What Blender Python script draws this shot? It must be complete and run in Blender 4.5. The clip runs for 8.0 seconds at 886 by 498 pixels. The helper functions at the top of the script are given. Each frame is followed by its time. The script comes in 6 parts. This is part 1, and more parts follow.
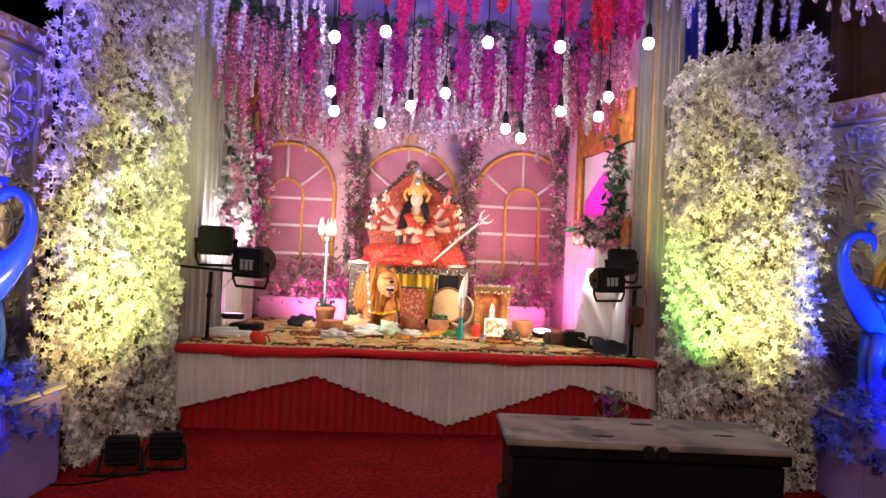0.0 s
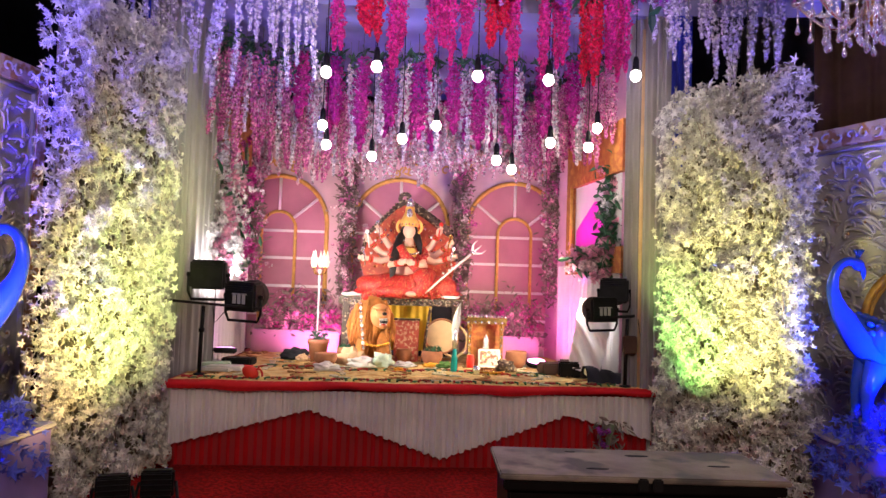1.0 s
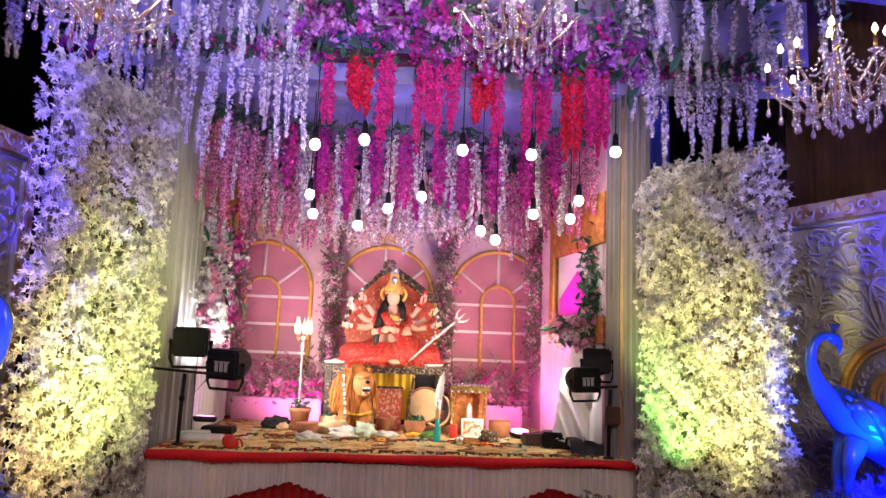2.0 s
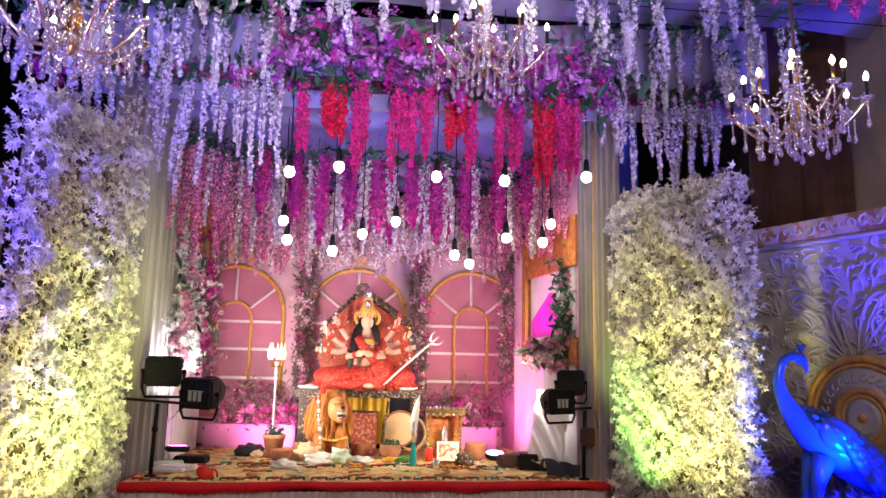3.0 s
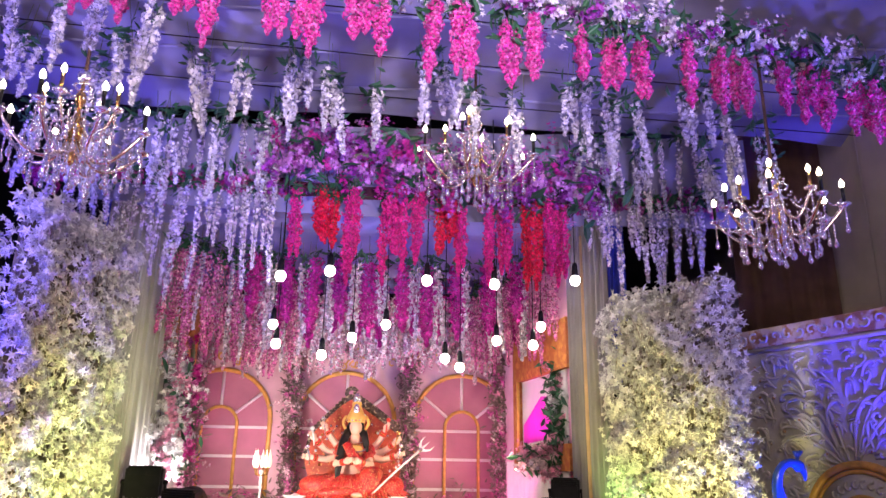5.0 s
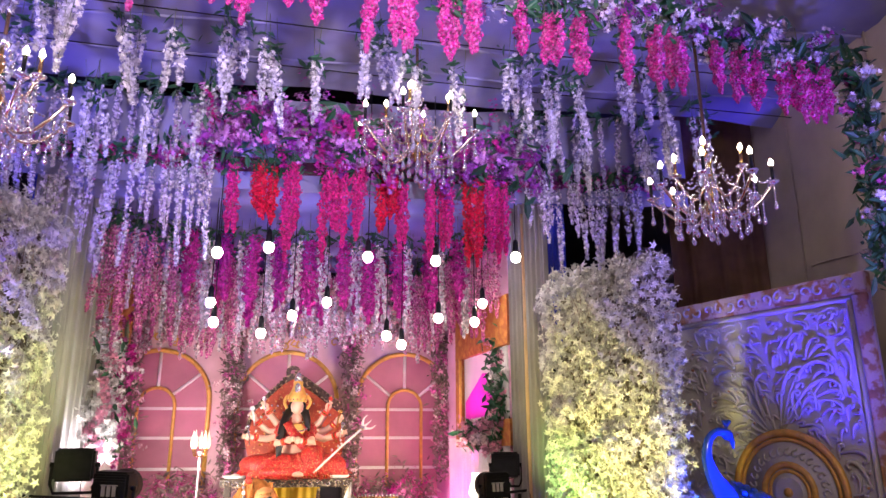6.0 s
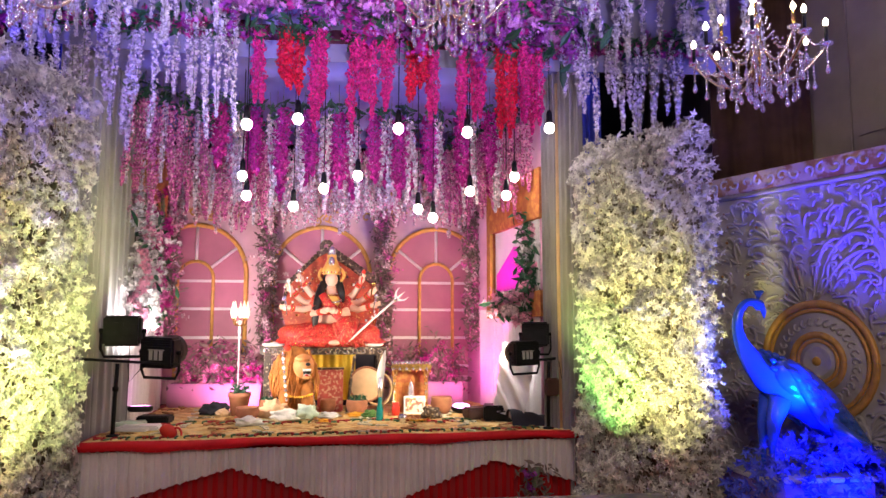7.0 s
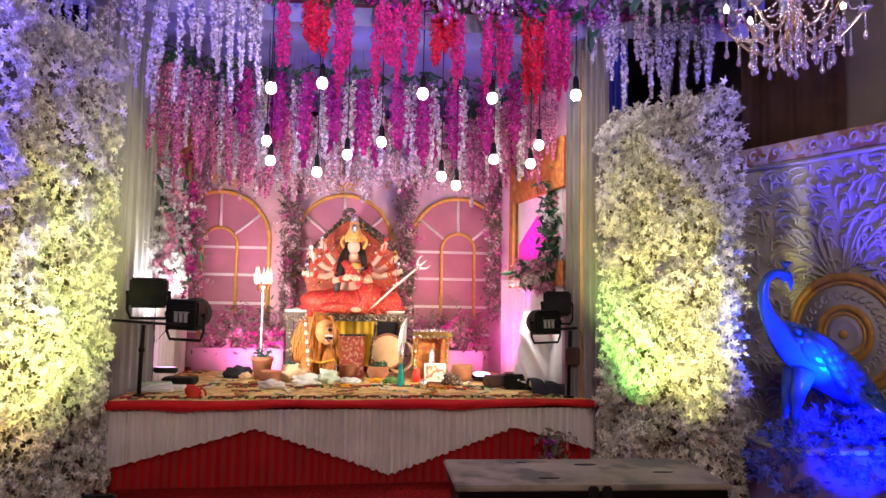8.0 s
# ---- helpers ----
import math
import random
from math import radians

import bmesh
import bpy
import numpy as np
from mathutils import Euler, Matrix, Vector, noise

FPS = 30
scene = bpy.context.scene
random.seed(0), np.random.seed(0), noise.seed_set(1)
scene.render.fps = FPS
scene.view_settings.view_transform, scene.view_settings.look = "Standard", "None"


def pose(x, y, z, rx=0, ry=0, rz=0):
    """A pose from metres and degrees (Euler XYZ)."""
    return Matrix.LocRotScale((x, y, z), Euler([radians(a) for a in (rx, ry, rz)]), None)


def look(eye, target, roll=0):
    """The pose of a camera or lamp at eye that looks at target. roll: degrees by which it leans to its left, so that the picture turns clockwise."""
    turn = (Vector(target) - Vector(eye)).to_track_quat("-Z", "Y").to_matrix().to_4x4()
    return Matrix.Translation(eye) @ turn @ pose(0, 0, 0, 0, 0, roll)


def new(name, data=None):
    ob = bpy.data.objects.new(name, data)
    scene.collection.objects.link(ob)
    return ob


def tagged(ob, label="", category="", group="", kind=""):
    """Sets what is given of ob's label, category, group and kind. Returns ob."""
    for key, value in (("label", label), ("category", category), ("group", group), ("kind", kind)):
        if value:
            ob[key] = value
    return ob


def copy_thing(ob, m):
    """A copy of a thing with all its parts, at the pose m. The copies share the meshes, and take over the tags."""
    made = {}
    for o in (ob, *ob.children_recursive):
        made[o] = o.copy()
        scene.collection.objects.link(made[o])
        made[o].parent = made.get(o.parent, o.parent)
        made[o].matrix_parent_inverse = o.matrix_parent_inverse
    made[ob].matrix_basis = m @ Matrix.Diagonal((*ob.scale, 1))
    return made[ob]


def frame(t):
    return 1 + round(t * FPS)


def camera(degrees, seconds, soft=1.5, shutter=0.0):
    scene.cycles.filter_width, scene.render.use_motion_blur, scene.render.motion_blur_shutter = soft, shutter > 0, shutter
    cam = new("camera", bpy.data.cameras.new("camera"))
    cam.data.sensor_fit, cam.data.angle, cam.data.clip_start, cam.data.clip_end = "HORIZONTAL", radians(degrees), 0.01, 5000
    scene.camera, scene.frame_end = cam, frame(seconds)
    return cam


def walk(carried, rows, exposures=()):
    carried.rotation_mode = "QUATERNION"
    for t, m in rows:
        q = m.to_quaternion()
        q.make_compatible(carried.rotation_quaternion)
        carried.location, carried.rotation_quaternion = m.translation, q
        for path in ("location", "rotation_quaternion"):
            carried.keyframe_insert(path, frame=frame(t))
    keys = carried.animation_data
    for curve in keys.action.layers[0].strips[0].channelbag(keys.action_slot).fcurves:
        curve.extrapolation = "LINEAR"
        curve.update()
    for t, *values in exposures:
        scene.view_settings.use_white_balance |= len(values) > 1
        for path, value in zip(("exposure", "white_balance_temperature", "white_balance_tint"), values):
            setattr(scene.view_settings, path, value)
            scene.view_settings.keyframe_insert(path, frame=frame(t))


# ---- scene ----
LENS = 63.34
ROWS = [
    (0.0, 0.000, 0.001, 1.500, 90.66, -2.53, -0.30),
    (0.5, -0.005, 0.004, 1.500, 90.92, -2.54, -0.14),
    (1.0, 0.009, -0.014, 1.517, 93.03, -1.84, -0.79),
    (1.5, 0.007, -0.059, 1.575, 96.48, -2.11, -0.81),
    (1.7, 0.003, -0.069, 1.569, 97.99, -2.17, -1.38),
    (2.8, -0.041, -0.128, 1.620, 98.15, -1.62, -3.99),
    (3.0, -0.072, -0.140, 1.642, 99.39, -1.22, -4.62),
    (3.5, -0.117, -0.162, 1.646, 103.82, -1.12, -2.08),
    (4.0, -0.123, -0.171, 1.655, 106.71, -1.24, -0.82),
    (4.5, -0.083, -0.172, 1.682, 107.06, -1.76, -1.48),
    (4.7, -0.085, -0.172, 1.684, 107.35, -1.60, -3.05),
    (5.8, -0.058, -0.153, 1.651, 106.18, 0.18, -8.99),
    (6.0, -0.036, -0.145, 1.641, 105.83, 0.27, -9.52),
    (6.5, -0.067, -0.129, 1.616, 102.55, 1.03, -10.41),
    (6.8, -0.035, -0.088, 1.604, 98.95, 0.20, -8.00),
    (7.0, -0.040, -0.084, 1.580, 96.35, -0.08, -7.16),
    (7.5, -0.045, -0.074, 1.557, 95.40, -0.51, -6.06),
    (8.0, -0.052, -0.063, 1.521, 94.28, -1.05, -5.57),
]
cam = camera(LENS, 8.0, soft=1.5)
walk(cam, [(t, pose(x, y, z, rx, ry, rz)) for t, x, y, z, rx, ry, rz in ROWS])

# ---- light ----
world = bpy.data.worlds.new("world")
scene.world = world
world.use_nodes = True
world.node_tree.nodes["Background"].inputs[0].default_value = (0.30, 0.26, 0.55, 1)
world.node_tree.nodes["Background"].inputs[1].default_value = 0.012
scene.view_settings.exposure = 0.0


def spot(name, eye, target, watts, color, angle=60, blend=0.6, radius=0.06):
    d = bpy.data.lights.new(name, "SPOT")
    d.energy, d.color, d.spot_size, d.spot_blend, d.shadow_soft_size = watts, color, radians(angle), blend, radius
    ob = new(name, d)
    ob.matrix_world = look(eye, target)
    return ob


WARM, WHITE = (1.0, 0.84, 0.6), (1.0, 0.95, 0.9)
GREEN, MAGENTA = (0.25, 1.0, 0.15), (1.0, 0.10, 0.60)

# floods washing the two flower walls
spot("flood_lamp_yellow", (-1.30, 3.55, 0.20), (-2.46, 4.92, 1.42), 330, (1.0, 0.66, 0.24), 56, 1.0)
spot("flood_lamp_lime", (-1.00, 3.95, 0.20), (-2.32, 5.36, 1.55), 480, (0.78, 1.0, 0.30), 46, 1.0)
spot("flood_lamp_green", (1.20, 4.45, 0.12), (2.10, 5.72, 1.32), 430, GREEN, 27, 1.0)
spot("flood_lamp_gold", (1.25, 3.80, 0.12), (2.30, 5.42, 1.64), 700, (1.0, 0.90, 0.30), 42, 1.0)
# blue uplights beside the peacocks, washing panels and ceiling cloth
spot("blue_lamp_east", (3.02, 4.24, 0.88), (2.86, 4.74, 1.30), 390, (0.0, 0.040, 1.0), 62, 1.0)
spot("blue_floor_east", (3.25, 3.90, 0.36), (3.10, 4.42, 0.62), 480, (0.0, 0.010, 1.0), 62, 1.0)
spot("blue_lamp_west", (-2.72, 3.70, 0.88), (-2.54, 4.2, 1.30), 460, (0.0, 0.040, 1.0), 62, 1.0)
spot("blue_floor_west", (-2.75, 3.36, 0.34), (-2.72, 3.95, 0.50), 900, (0.0, 0.010, 1.0), 76, 1.0)
spot("blue_wash_east", (3.1, 3.3, 0.3), (3.52, 4.88, 2.65), 1150, (0.06, 0.03, 1.0), 28, 1.0)
spot("blue_wash_west", (-2.5, 2.6, 0.3), (-2.86, 4.92, 2.50), 1100, (0.07, 0.03, 1.0), 42, 1.0)
spot("violet_wash_west", (-3.3, 2.7, 2.3), (-1.6, 4.9, 4.75), 640, (0.24, 0.18, 1.0), 96, 1.0)
spot("violet_wash_east", (3.3, 2.2, 2.2), (1.4, 5.0, 4.75), 600, (0.24, 0.18, 1.0), 96, 1.0)
# flood cans on the stage
spot("stage_lamp_west", (-1.62, 6.68, 1.38), (-0.6, 8.0, 1.75), 235, (1.0, 0.88, 0.78), 118, 0.9)
spot("side_lamp_west", (-1.74, 6.66, 1.42), (-2.12, 6.85, 1.66), 150, WHITE, 92, 1.0)
spot("stage_lamp_east", (1.46, 6.70, 1.36), (-0.2, 8.0, 1.7), 190, WARM, 122, 0.9)
spot("side_lamp_east", (1.56, 6.76, 1.5), (1.58, 7.0, 0.9), 34, WHITE, 84, 0.8)
spot("pink_lamp_east", (1.12, 7.72, 0.80), (1.40, 8.6, 2.0), 75, MAGENTA, 140, 0.8)
spot("niche_lamp", (1.10, 7.70, 0.80), (1.66, 7.45, 2.2), 200, (1.0, 0.03, 0.8), 26, 0.3)
spot("pink_lamp_west", (-1.25, 8.1, 0.76), (-1.35, 9.0, 1.6), 55, MAGENTA, 140, 0.8)
# unseen ceiling lamp behind the seats; uplight added to brighten flowers and ceiling
hall = bpy.data.lights.new("hall_lamp", "AREA")
hall.energy, hall.color, hall.size = 136, (1.0, 0.80, 0.66), 1.2
spot("hall_uplight", (0.3, -2.3, 1.9), (-0.1, 3.7, 4.8), 2700, (0.92, 0.74, 1.0), 46, 1.0, 0.15)
new("hall_lamp", hall).matrix_world = look((0.3, -2.4, 4.5), (0.2, 4.5, 3.0))

# ---- materials ----
def mat(name, col, rough=0.6, metal=0.0, var=0.15, scale=6.0, bump=0.0, bscale=60.0, island=0.0, obj=0.0,
        emit=0.0, ecol=None, trans=0.0, ior=1.5, through_light=0.0, coat=0.0):
    m = bpy.data.materials.new(name)
    m.use_nodes = True
    nt = m.node_tree
    n, l = nt.nodes, nt.links
    b = n["Principled BSDF"]
    b.inputs["Roughness"].default_value = rough
    b.inputs["Metallic"].default_value = metal
    b.inputs["IOR"].default_value = ior
    b.inputs["Transmission Weight"].default_value = trans
    b.inputs["Coat Weight"].default_value = coat
    tc = n.new("ShaderNodeTexCoord")
    big = n.new("ShaderNodeTexNoise")
    big.inputs["Scale"].default_value, big.inputs["Detail"].default_value = scale, 5
    l.new(tc.outputs["Object"], big.inputs["Vector"])
    ramp = n.new("ShaderNodeMapRange")
    ramp.inputs[1].default_value, ramp.inputs[2].default_value = 0.3, 0.7
    ramp.inputs[3].default_value, ramp.inputs[4].default_value = 1 - var, 1 + var
    l.new(big.outputs[0], ramp.inputs[0])
    val = ramp.outputs[0]
    for amount, kind in ((island, "g"), (obj, "o")):
        if amount:
            src = n.new("ShaderNodeNewGeometry" if kind == "g" else "ShaderNodeObjectInfo")
            r2 = n.new("ShaderNodeMapRange")
            r2.inputs[3].default_value, r2.inputs[4].default_value = 1 - amount, 1 + amount * 0.6
            l.new(src.outputs["Random Per Island" if kind == "g" else "Random"], r2.inputs[0])
            mul = n.new("ShaderNodeMath")
            mul.operation = "MULTIPLY"
            l.new(val, mul.inputs[0]), l.new(r2.outputs[0], mul.inputs[1])
            val = mul.outputs[0]
    hs = n.new("ShaderNodeHueSaturation")
    hs.inputs["Color"].default_value = (*col, 1)
    l.new(val, hs.inputs["Value"])
    l.new(hs.outputs[0], b.inputs["Base Color"])
    if bump:
        fine = n.new("ShaderNodeTexNoise")
        fine.inputs["Scale"].default_value, fine.inputs["Detail"].default_value = bscale, 4
        l.new(tc.outputs["Object"], fine.inputs["Vector"])
        bp = n.new("ShaderNodeBump")
        bp.inputs["Strength"].default_value, bp.inputs["Distance"].default_value = bump, 0.01
        l.new(fine.outputs[0], bp.inputs["Height"])
        l.new(bp.outputs[0], b.inputs["Normal"])
    if emit:
        b.inputs["Emission Color"].default_value = (*(ecol or col), 1)
        b.inputs["Emission Strength"].default_value = emit
    if through_light:
        tr = n.new("ShaderNodeBsdfTranslucent")
        l.new(hs.outputs[0], tr.inputs[0])
        mx = n.new("ShaderNodeMixShader")
        mx.inputs[0].default_value = through_light
        l.new(b.outputs[0], mx.inputs[1]), l.new(tr.outputs[0], mx.inputs[2])
        l.new(mx.outputs[0], n["Material Output"].inputs[0])
    return m


def two_tone(m, col2, scale, low=0.45, high=0.55, kind="noise", detail=3.0):
    """Mixes a second colour into a mat() material by a pattern of that size."""
    nt = m.node_tree
    n, l = nt.nodes, nt.links
    b = n["Principled BSDF"]
    first = b.inputs["Base Color"].links[0].from_socket
    tc = n.new("ShaderNodeTexCoord")
    if kind == "noise":
        tex = n.new("ShaderNodeTexNoise")
        tex.inputs["Detail"].default_value = detail
    else:
        tex = n.new("ShaderNodeTexVoronoi")
    tex.inputs["Scale"].default_value = scale
    l.new(tc.outputs["Object"], tex.inputs["Vector"])
    r = n.new("ShaderNodeMapRange")
    r.inputs[1].default_value, r.inputs[2].default_value = low, high
    l.new(tex.outputs[0], r.inputs[0])
    mx = n.new("ShaderNodeMix")
    mx.data_type = "RGBA"
    mx.inputs[7].default_value = (*col2, 1)
    l.new(r.outputs[0], mx.inputs[0]), l.new(first, mx.inputs[6])
    l.new(mx.outputs[2], b.inputs["Base Color"])
    return m


M = {}
M["carpet_red"] = two_tone(mat("red_carpet", (0.34, 0.007, 0.007), 0.95, var=0.3, scale=2.5, bump=0.6, bscale=220), (0.17, 0.004, 0.004), 30)
M["carpet_gold"] = two_tone(two_tone(mat("gold_carpet", (0.86, 0.66, 0.28), 0.9, var=0.2, scale=5, bump=0.4, bscale=200), (0.62, 0.34, 0.10), 9, 0.5, 0.58), (0.72, 0.58, 0.28), 16, 0.52, 0.6)
M["motif_red"] = mat("motif_red", (0.5, 0.03, 0.03), 0.9)
M["motif_green"] = mat("motif_green", (0.06, 0.16, 0.06), 0.9)
M["motif_yellow"] = mat("motif_yellow", (0.75, 0.55, 0.16), 0.9)
M["white_cloth"] = mat("white_cloth", (0.78, 0.76, 0.77), 0.75, var=0.08, scale=3, bump=0.15, bscale=40, through_light=0.2)
# pale cloth darkened and blued here to stand for dim violet light
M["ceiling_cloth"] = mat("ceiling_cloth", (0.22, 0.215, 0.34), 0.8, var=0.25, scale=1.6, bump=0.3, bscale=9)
# the canopy's blue light is put into its base colour
M["canopy_cloth"] = mat("canopy_cloth", (0.24, 0.23, 0.55), 0.8, var=0.16, scale=1.6, bump=0.3, bscale=9)
# backing coloured dark brown for the shade in the gaps between leaves
M["shaded_backing"] = mat("shaded_backing", (0.20, 0.17, 0.12), 0.9, var=0.3, scale=12, bump=0.3)
M["grey_cloth"] = mat("grey_cloth", (0.86, 0.82, 0.80), 0.8, var=0.12, scale=3, bump=0.15, bscale=30)
M["cream_cloth"] = mat("cream_cloth", (0.42, 0.36, 0.30), 0.85, var=0.15, scale=2, bump=0.2, bscale=20)
# white corner drapes in grey, their dimness put into the colour
M["shaded_drape"] = mat("shaded_drape", (0.32, 0.30, 0.31), 0.85, var=0.12, scale=3, bump=0.15, bscale=30)
M["motif_brown"] = mat("motif_brown", (0.50, 0.28, 0.11), 0.9)
M["motif_cream"] = mat("motif_cream", (0.80, 0.72, 0.52), 0.9)
M["dark_cloth"] = mat("dark_cloth", (0.02, 0.02, 0.03), 0.9, var=0.3)
M["brown_cloth"] = mat("brown_cloth", (0.10, 0.05, 0.035), 0.85, var=0.2)
M["red_cloth"] = mat("red_cloth", (0.54, 0.010, 0.016), 0.7, var=0.15, scale=4, bump=0.15, bscale=60)
for key in ("carpet_red", "red_cloth", "pink_cloth", "carpet_gold"):
    if key in M:
        M[key].node_tree.nodes["Principled BSDF"].inputs["Specular IOR Level"].default_value = 0.15
M["deep_maroon"] = mat("deep_maroon", (0.07, 0.008, 0.025), 0.8, var=0.2)
M["glass_arm"] = mat("glass_arm", (0.84, 0.70, 0.54), 0.16, metal=0.9, var=0.05)
M["maroon_cloth"] = mat("maroon_cloth", (0.42, 0.015, 0.02), 0.6, var=0.12, scale=4, bump=0.1)
M["blue_cloth"] = mat("blue_cloth", (0.04, 0.06, 0.55), 0.7, var=0.15, scale=4)
M["pink_cloth"] = mat("pink_cloth", (0.75, 0.42, 0.60), 0.7, var=0.1, scale=4)
M["set_wall"] = mat("set_wall", (0.70, 0.46, 0.52), 0.75, var=0.12, scale=5, bump=0.15)
M["set_pane"] = mat("set_pane", (0.50, 0.20, 0.28), 0.8, var=0.12, scale=3, bump=0.1)
M["set_white"] = mat("set_white", (0.82, 0.72, 0.76), 0.6, var=0.06)
M["gold_paint"] = mat("gold_paint", (0.72, 0.40, 0.10), 0.45, metal=0.2, var=0.2, scale=14, bump=0.2)
M["gold_metal"] = mat("gold_metal", (0.80, 0.52, 0.18), 0.25, metal=1.0, var=0.15, scale=20)
M["silver"] = mat("silver_metal", (0.8, 0.8, 0.82), 0.25, metal=0.9, var=0.1)
M["orange_cloth"] = two_tone(mat("orange_cloth", (0.44, 0.17, 0.04), 0.7, var=0.3, scale=10, bump=0.4, bscale=40), (0.35, 0.10, 0.03), 14)
M["carved_white"] = mat("carved_white", (0.52, 0.50, 0.49), 0.6, var=0.12, scale=5, bump=0.25, bscale=50)
M["carved_gold"] = two_tone(mat("carved_gold", (0.42, 0.22, 0.09), 0.55, metal=0.15, var=0.25, scale=10, bump=0.3), (0.62, 0.5, 0.4), 12)
M["leaf_white"] = mat("leaf_white", (0.80, 0.79, 0.72), 0.65, var=0.08, island=0.5, through_light=0.15)
# white leaves again, with the blue lamps' light mixed into the colour
M["leaf_lit_blue"] = mat("leaf_lit_blue", (0.12, 0.16, 0.78), 0.6, var=0.08, island=0.5, through_light=0.15)
# white plinth cloth tinted lavender in place of the violet-blue light on it
M["plinth_lit_cloth"] = mat("plinth_lit_cloth", (0.26, 0.20, 0.48), 0.8, var=0.12, scale=3, bump=0.15, bscale=30)
# colour of the magenta light patch in the niche
M["magenta_light_patch"] = mat("magenta_light_patch", (0.78, 0.04, 0.62), 0.5, var=0.12, scale=4, bump=0.2, bscale=40)
M["leaf_green"] = mat("leaf_green", (0.035, 0.13, 0.06), 0.5, var=0.2, island=0.5, through_light=0.2)
M["leaf_olive"] = mat("leaf_olive", (0.27, 0.21, 0.18), 0.6, var=0.2, island=0.5, through_light=0.2)
M["stem"] = mat("stem_green", (0.16, 0.20, 0.12), 0.7)
for key, col in (("white", (0.82, 0.80, 0.82)), ("lilac", (0.72, 0.62, 0.80)), ("hot_pink", (0.74, 0.022, 0.24)), ("magenta", (0.52, 0.016, 0.26)),
                 ("red", (0.78, 0.006, 0.06)), ("blush", (0.80, 0.36, 0.52)), ("rose", (0.70, 0.14, 0.44)), ("pale", (0.84, 0.68, 0.70)), ("violet", (0.34, 0.045, 0.34)), ("orchid", (0.62, 0.26, 0.62)), ("fuchsia", (0.74, 0.03, 0.34))):
    M["petal_" + key] = mat("petal_" + key, col, 0.6, var=0.06, island=0.6, through_light=0.14)
M["black_metal"] = mat("black_metal", (0.012, 0.012, 0.013), 0.55, metal=0.0, var=0.3, scale=12, bump=0.1)
M["black_paint"] = mat("black_paint", (0.004, 0.004, 0.0045), 0.5, var=0.4, scale=6, bump=0.15, bscale=30)
M["black_metal"].node_tree.nodes["Principled BSDF"].inputs["Specular IOR Level"].default_value = 0.2
M["black_paint"].node_tree.nodes["Principled BSDF"].inputs["Specular IOR Level"].default_value = 0.2
M["table_top"] = two_tone(mat("table_top", (0.30, 0.25, 0.20), 0.7, var=0.3, scale=5, bump=0.3, bscale=40), (0.12, 0.11, 0.10), 4, 0.52, 0.62)
M["scuff"] = mat("scuff", (0.03, 0.03, 0.03), 0.8, var=0.3)
M["lettering"] = mat("lettering", (0.45, 0.45, 0.45), 0.7)
M["bulb"] = mat("bulb_glow", (1, 0.93, 0.82), 0.3, emit=56.0, ecol=(1.0, 0.90, 0.74))
M["flame"] = mat("flame_glow", (1, 0.9, 0.7), 0.3, emit=42.0, ecol=(1.0, 0.82, 0.52))
M["lamp_flame"] = mat("lamp_glow", (1, 0.9, 0.75), 0.3, emit=0.7, ecol=(1.0, 0.86, 0.66))
M["pink_lens"] = mat("pink_lens", (1, 0.3, 0.9), 0.3, emit=8.0, ecol=(1.0, 0.35, 0.95))
M["crystal"] = mat("crystal", (0.88, 0.84, 0.86), 0.07, metal=0.8, trans=0.0, ior=1.5, var=0.02)
M["terracotta"] = mat("terracotta", (0.36, 0.15, 0.08), 0.85, var=0.2, scale=12, bump=0.2)
# white statue; the blue light on it is put into this base
M["statue_lit_blue"] = mat("statue_blue_light", (0.04, 0.13, 0.60), 0.2, var=0.06, bump=0.12, bscale=26, coat=0.9)
M["skin"] = mat("painted_skin", (0.76, 0.46, 0.34), 0.4, var=0.06)
M["sari"] = two_tone(mat("red_sari", (0.50, 0.015, 0.02), 0.42, var=0.35, scale=22, bump=0.8, bscale=60), (0.75, 0.40, 0.16), 95, 0.58, 0.64)
M["hair"] = mat("black_hair", (0.01, 0.008, 0.008), 0.4)
M["mane"] = mat("lion_mane", (0.44, 0.16, 0.03), 0.75, var=0.35, scale=14, bump=0.8, bscale=60)
M["lion_face"] = mat("lion_face", (0.58, 0.25, 0.09), 0.6, var=0.2, scale=14)
M["backboard"] = two_tone(mat("backboard_red", (0.46, 0.06, 0.025), 0.45, var=0.3, scale=12, bump=0.4), (0.75, 0.38, 0.12), 40, 0.62, 0.66)
M["ornate_dark"] = two_tone(mat("ornate_dark", (0.06, 0.035, 0.025), 0.5, var=0.3, scale=20, bump=0.4), (0.42, 0.32, 0.2), 34, 0.56, 0.62)
M["yellow_cloth"] = mat("yellow_cloth", (0.80, 0.52, 0.04), 0.7, var=0.12)
M["tan_skin"] = mat("drum_skin", (0.70, 0.48, 0.28), 0.7, var=0.12, scale=8)
M["red_print"] = two_tone(mat("red_print", (0.45, 0.08, 0.06), 0.6, var=0.2, scale=14), (0.62, 0.36, 0.24), 30, 0.52, 0.6)
M["teal_glass"] = mat("teal_glass", (0.03, 0.42, 0.42), 0.12, var=0.1, trans=0.3)
M["feather"] = mat("white_feather", (0.88, 0.87, 0.84), 0.7)
M["paper"] = mat("paper", (0.78, 0.78, 0.76), 0.8, var=0.08)
M["picture"] = two_tone(two_tone(mat("picture_print", (0.75, 0.70, 0.62), 0.4, var=0.1), (0.35, 0.16, 0.10), 22, 0.52, 0.56), (0.7, 0.5, 0.2), 30, 0.58, 0.62)
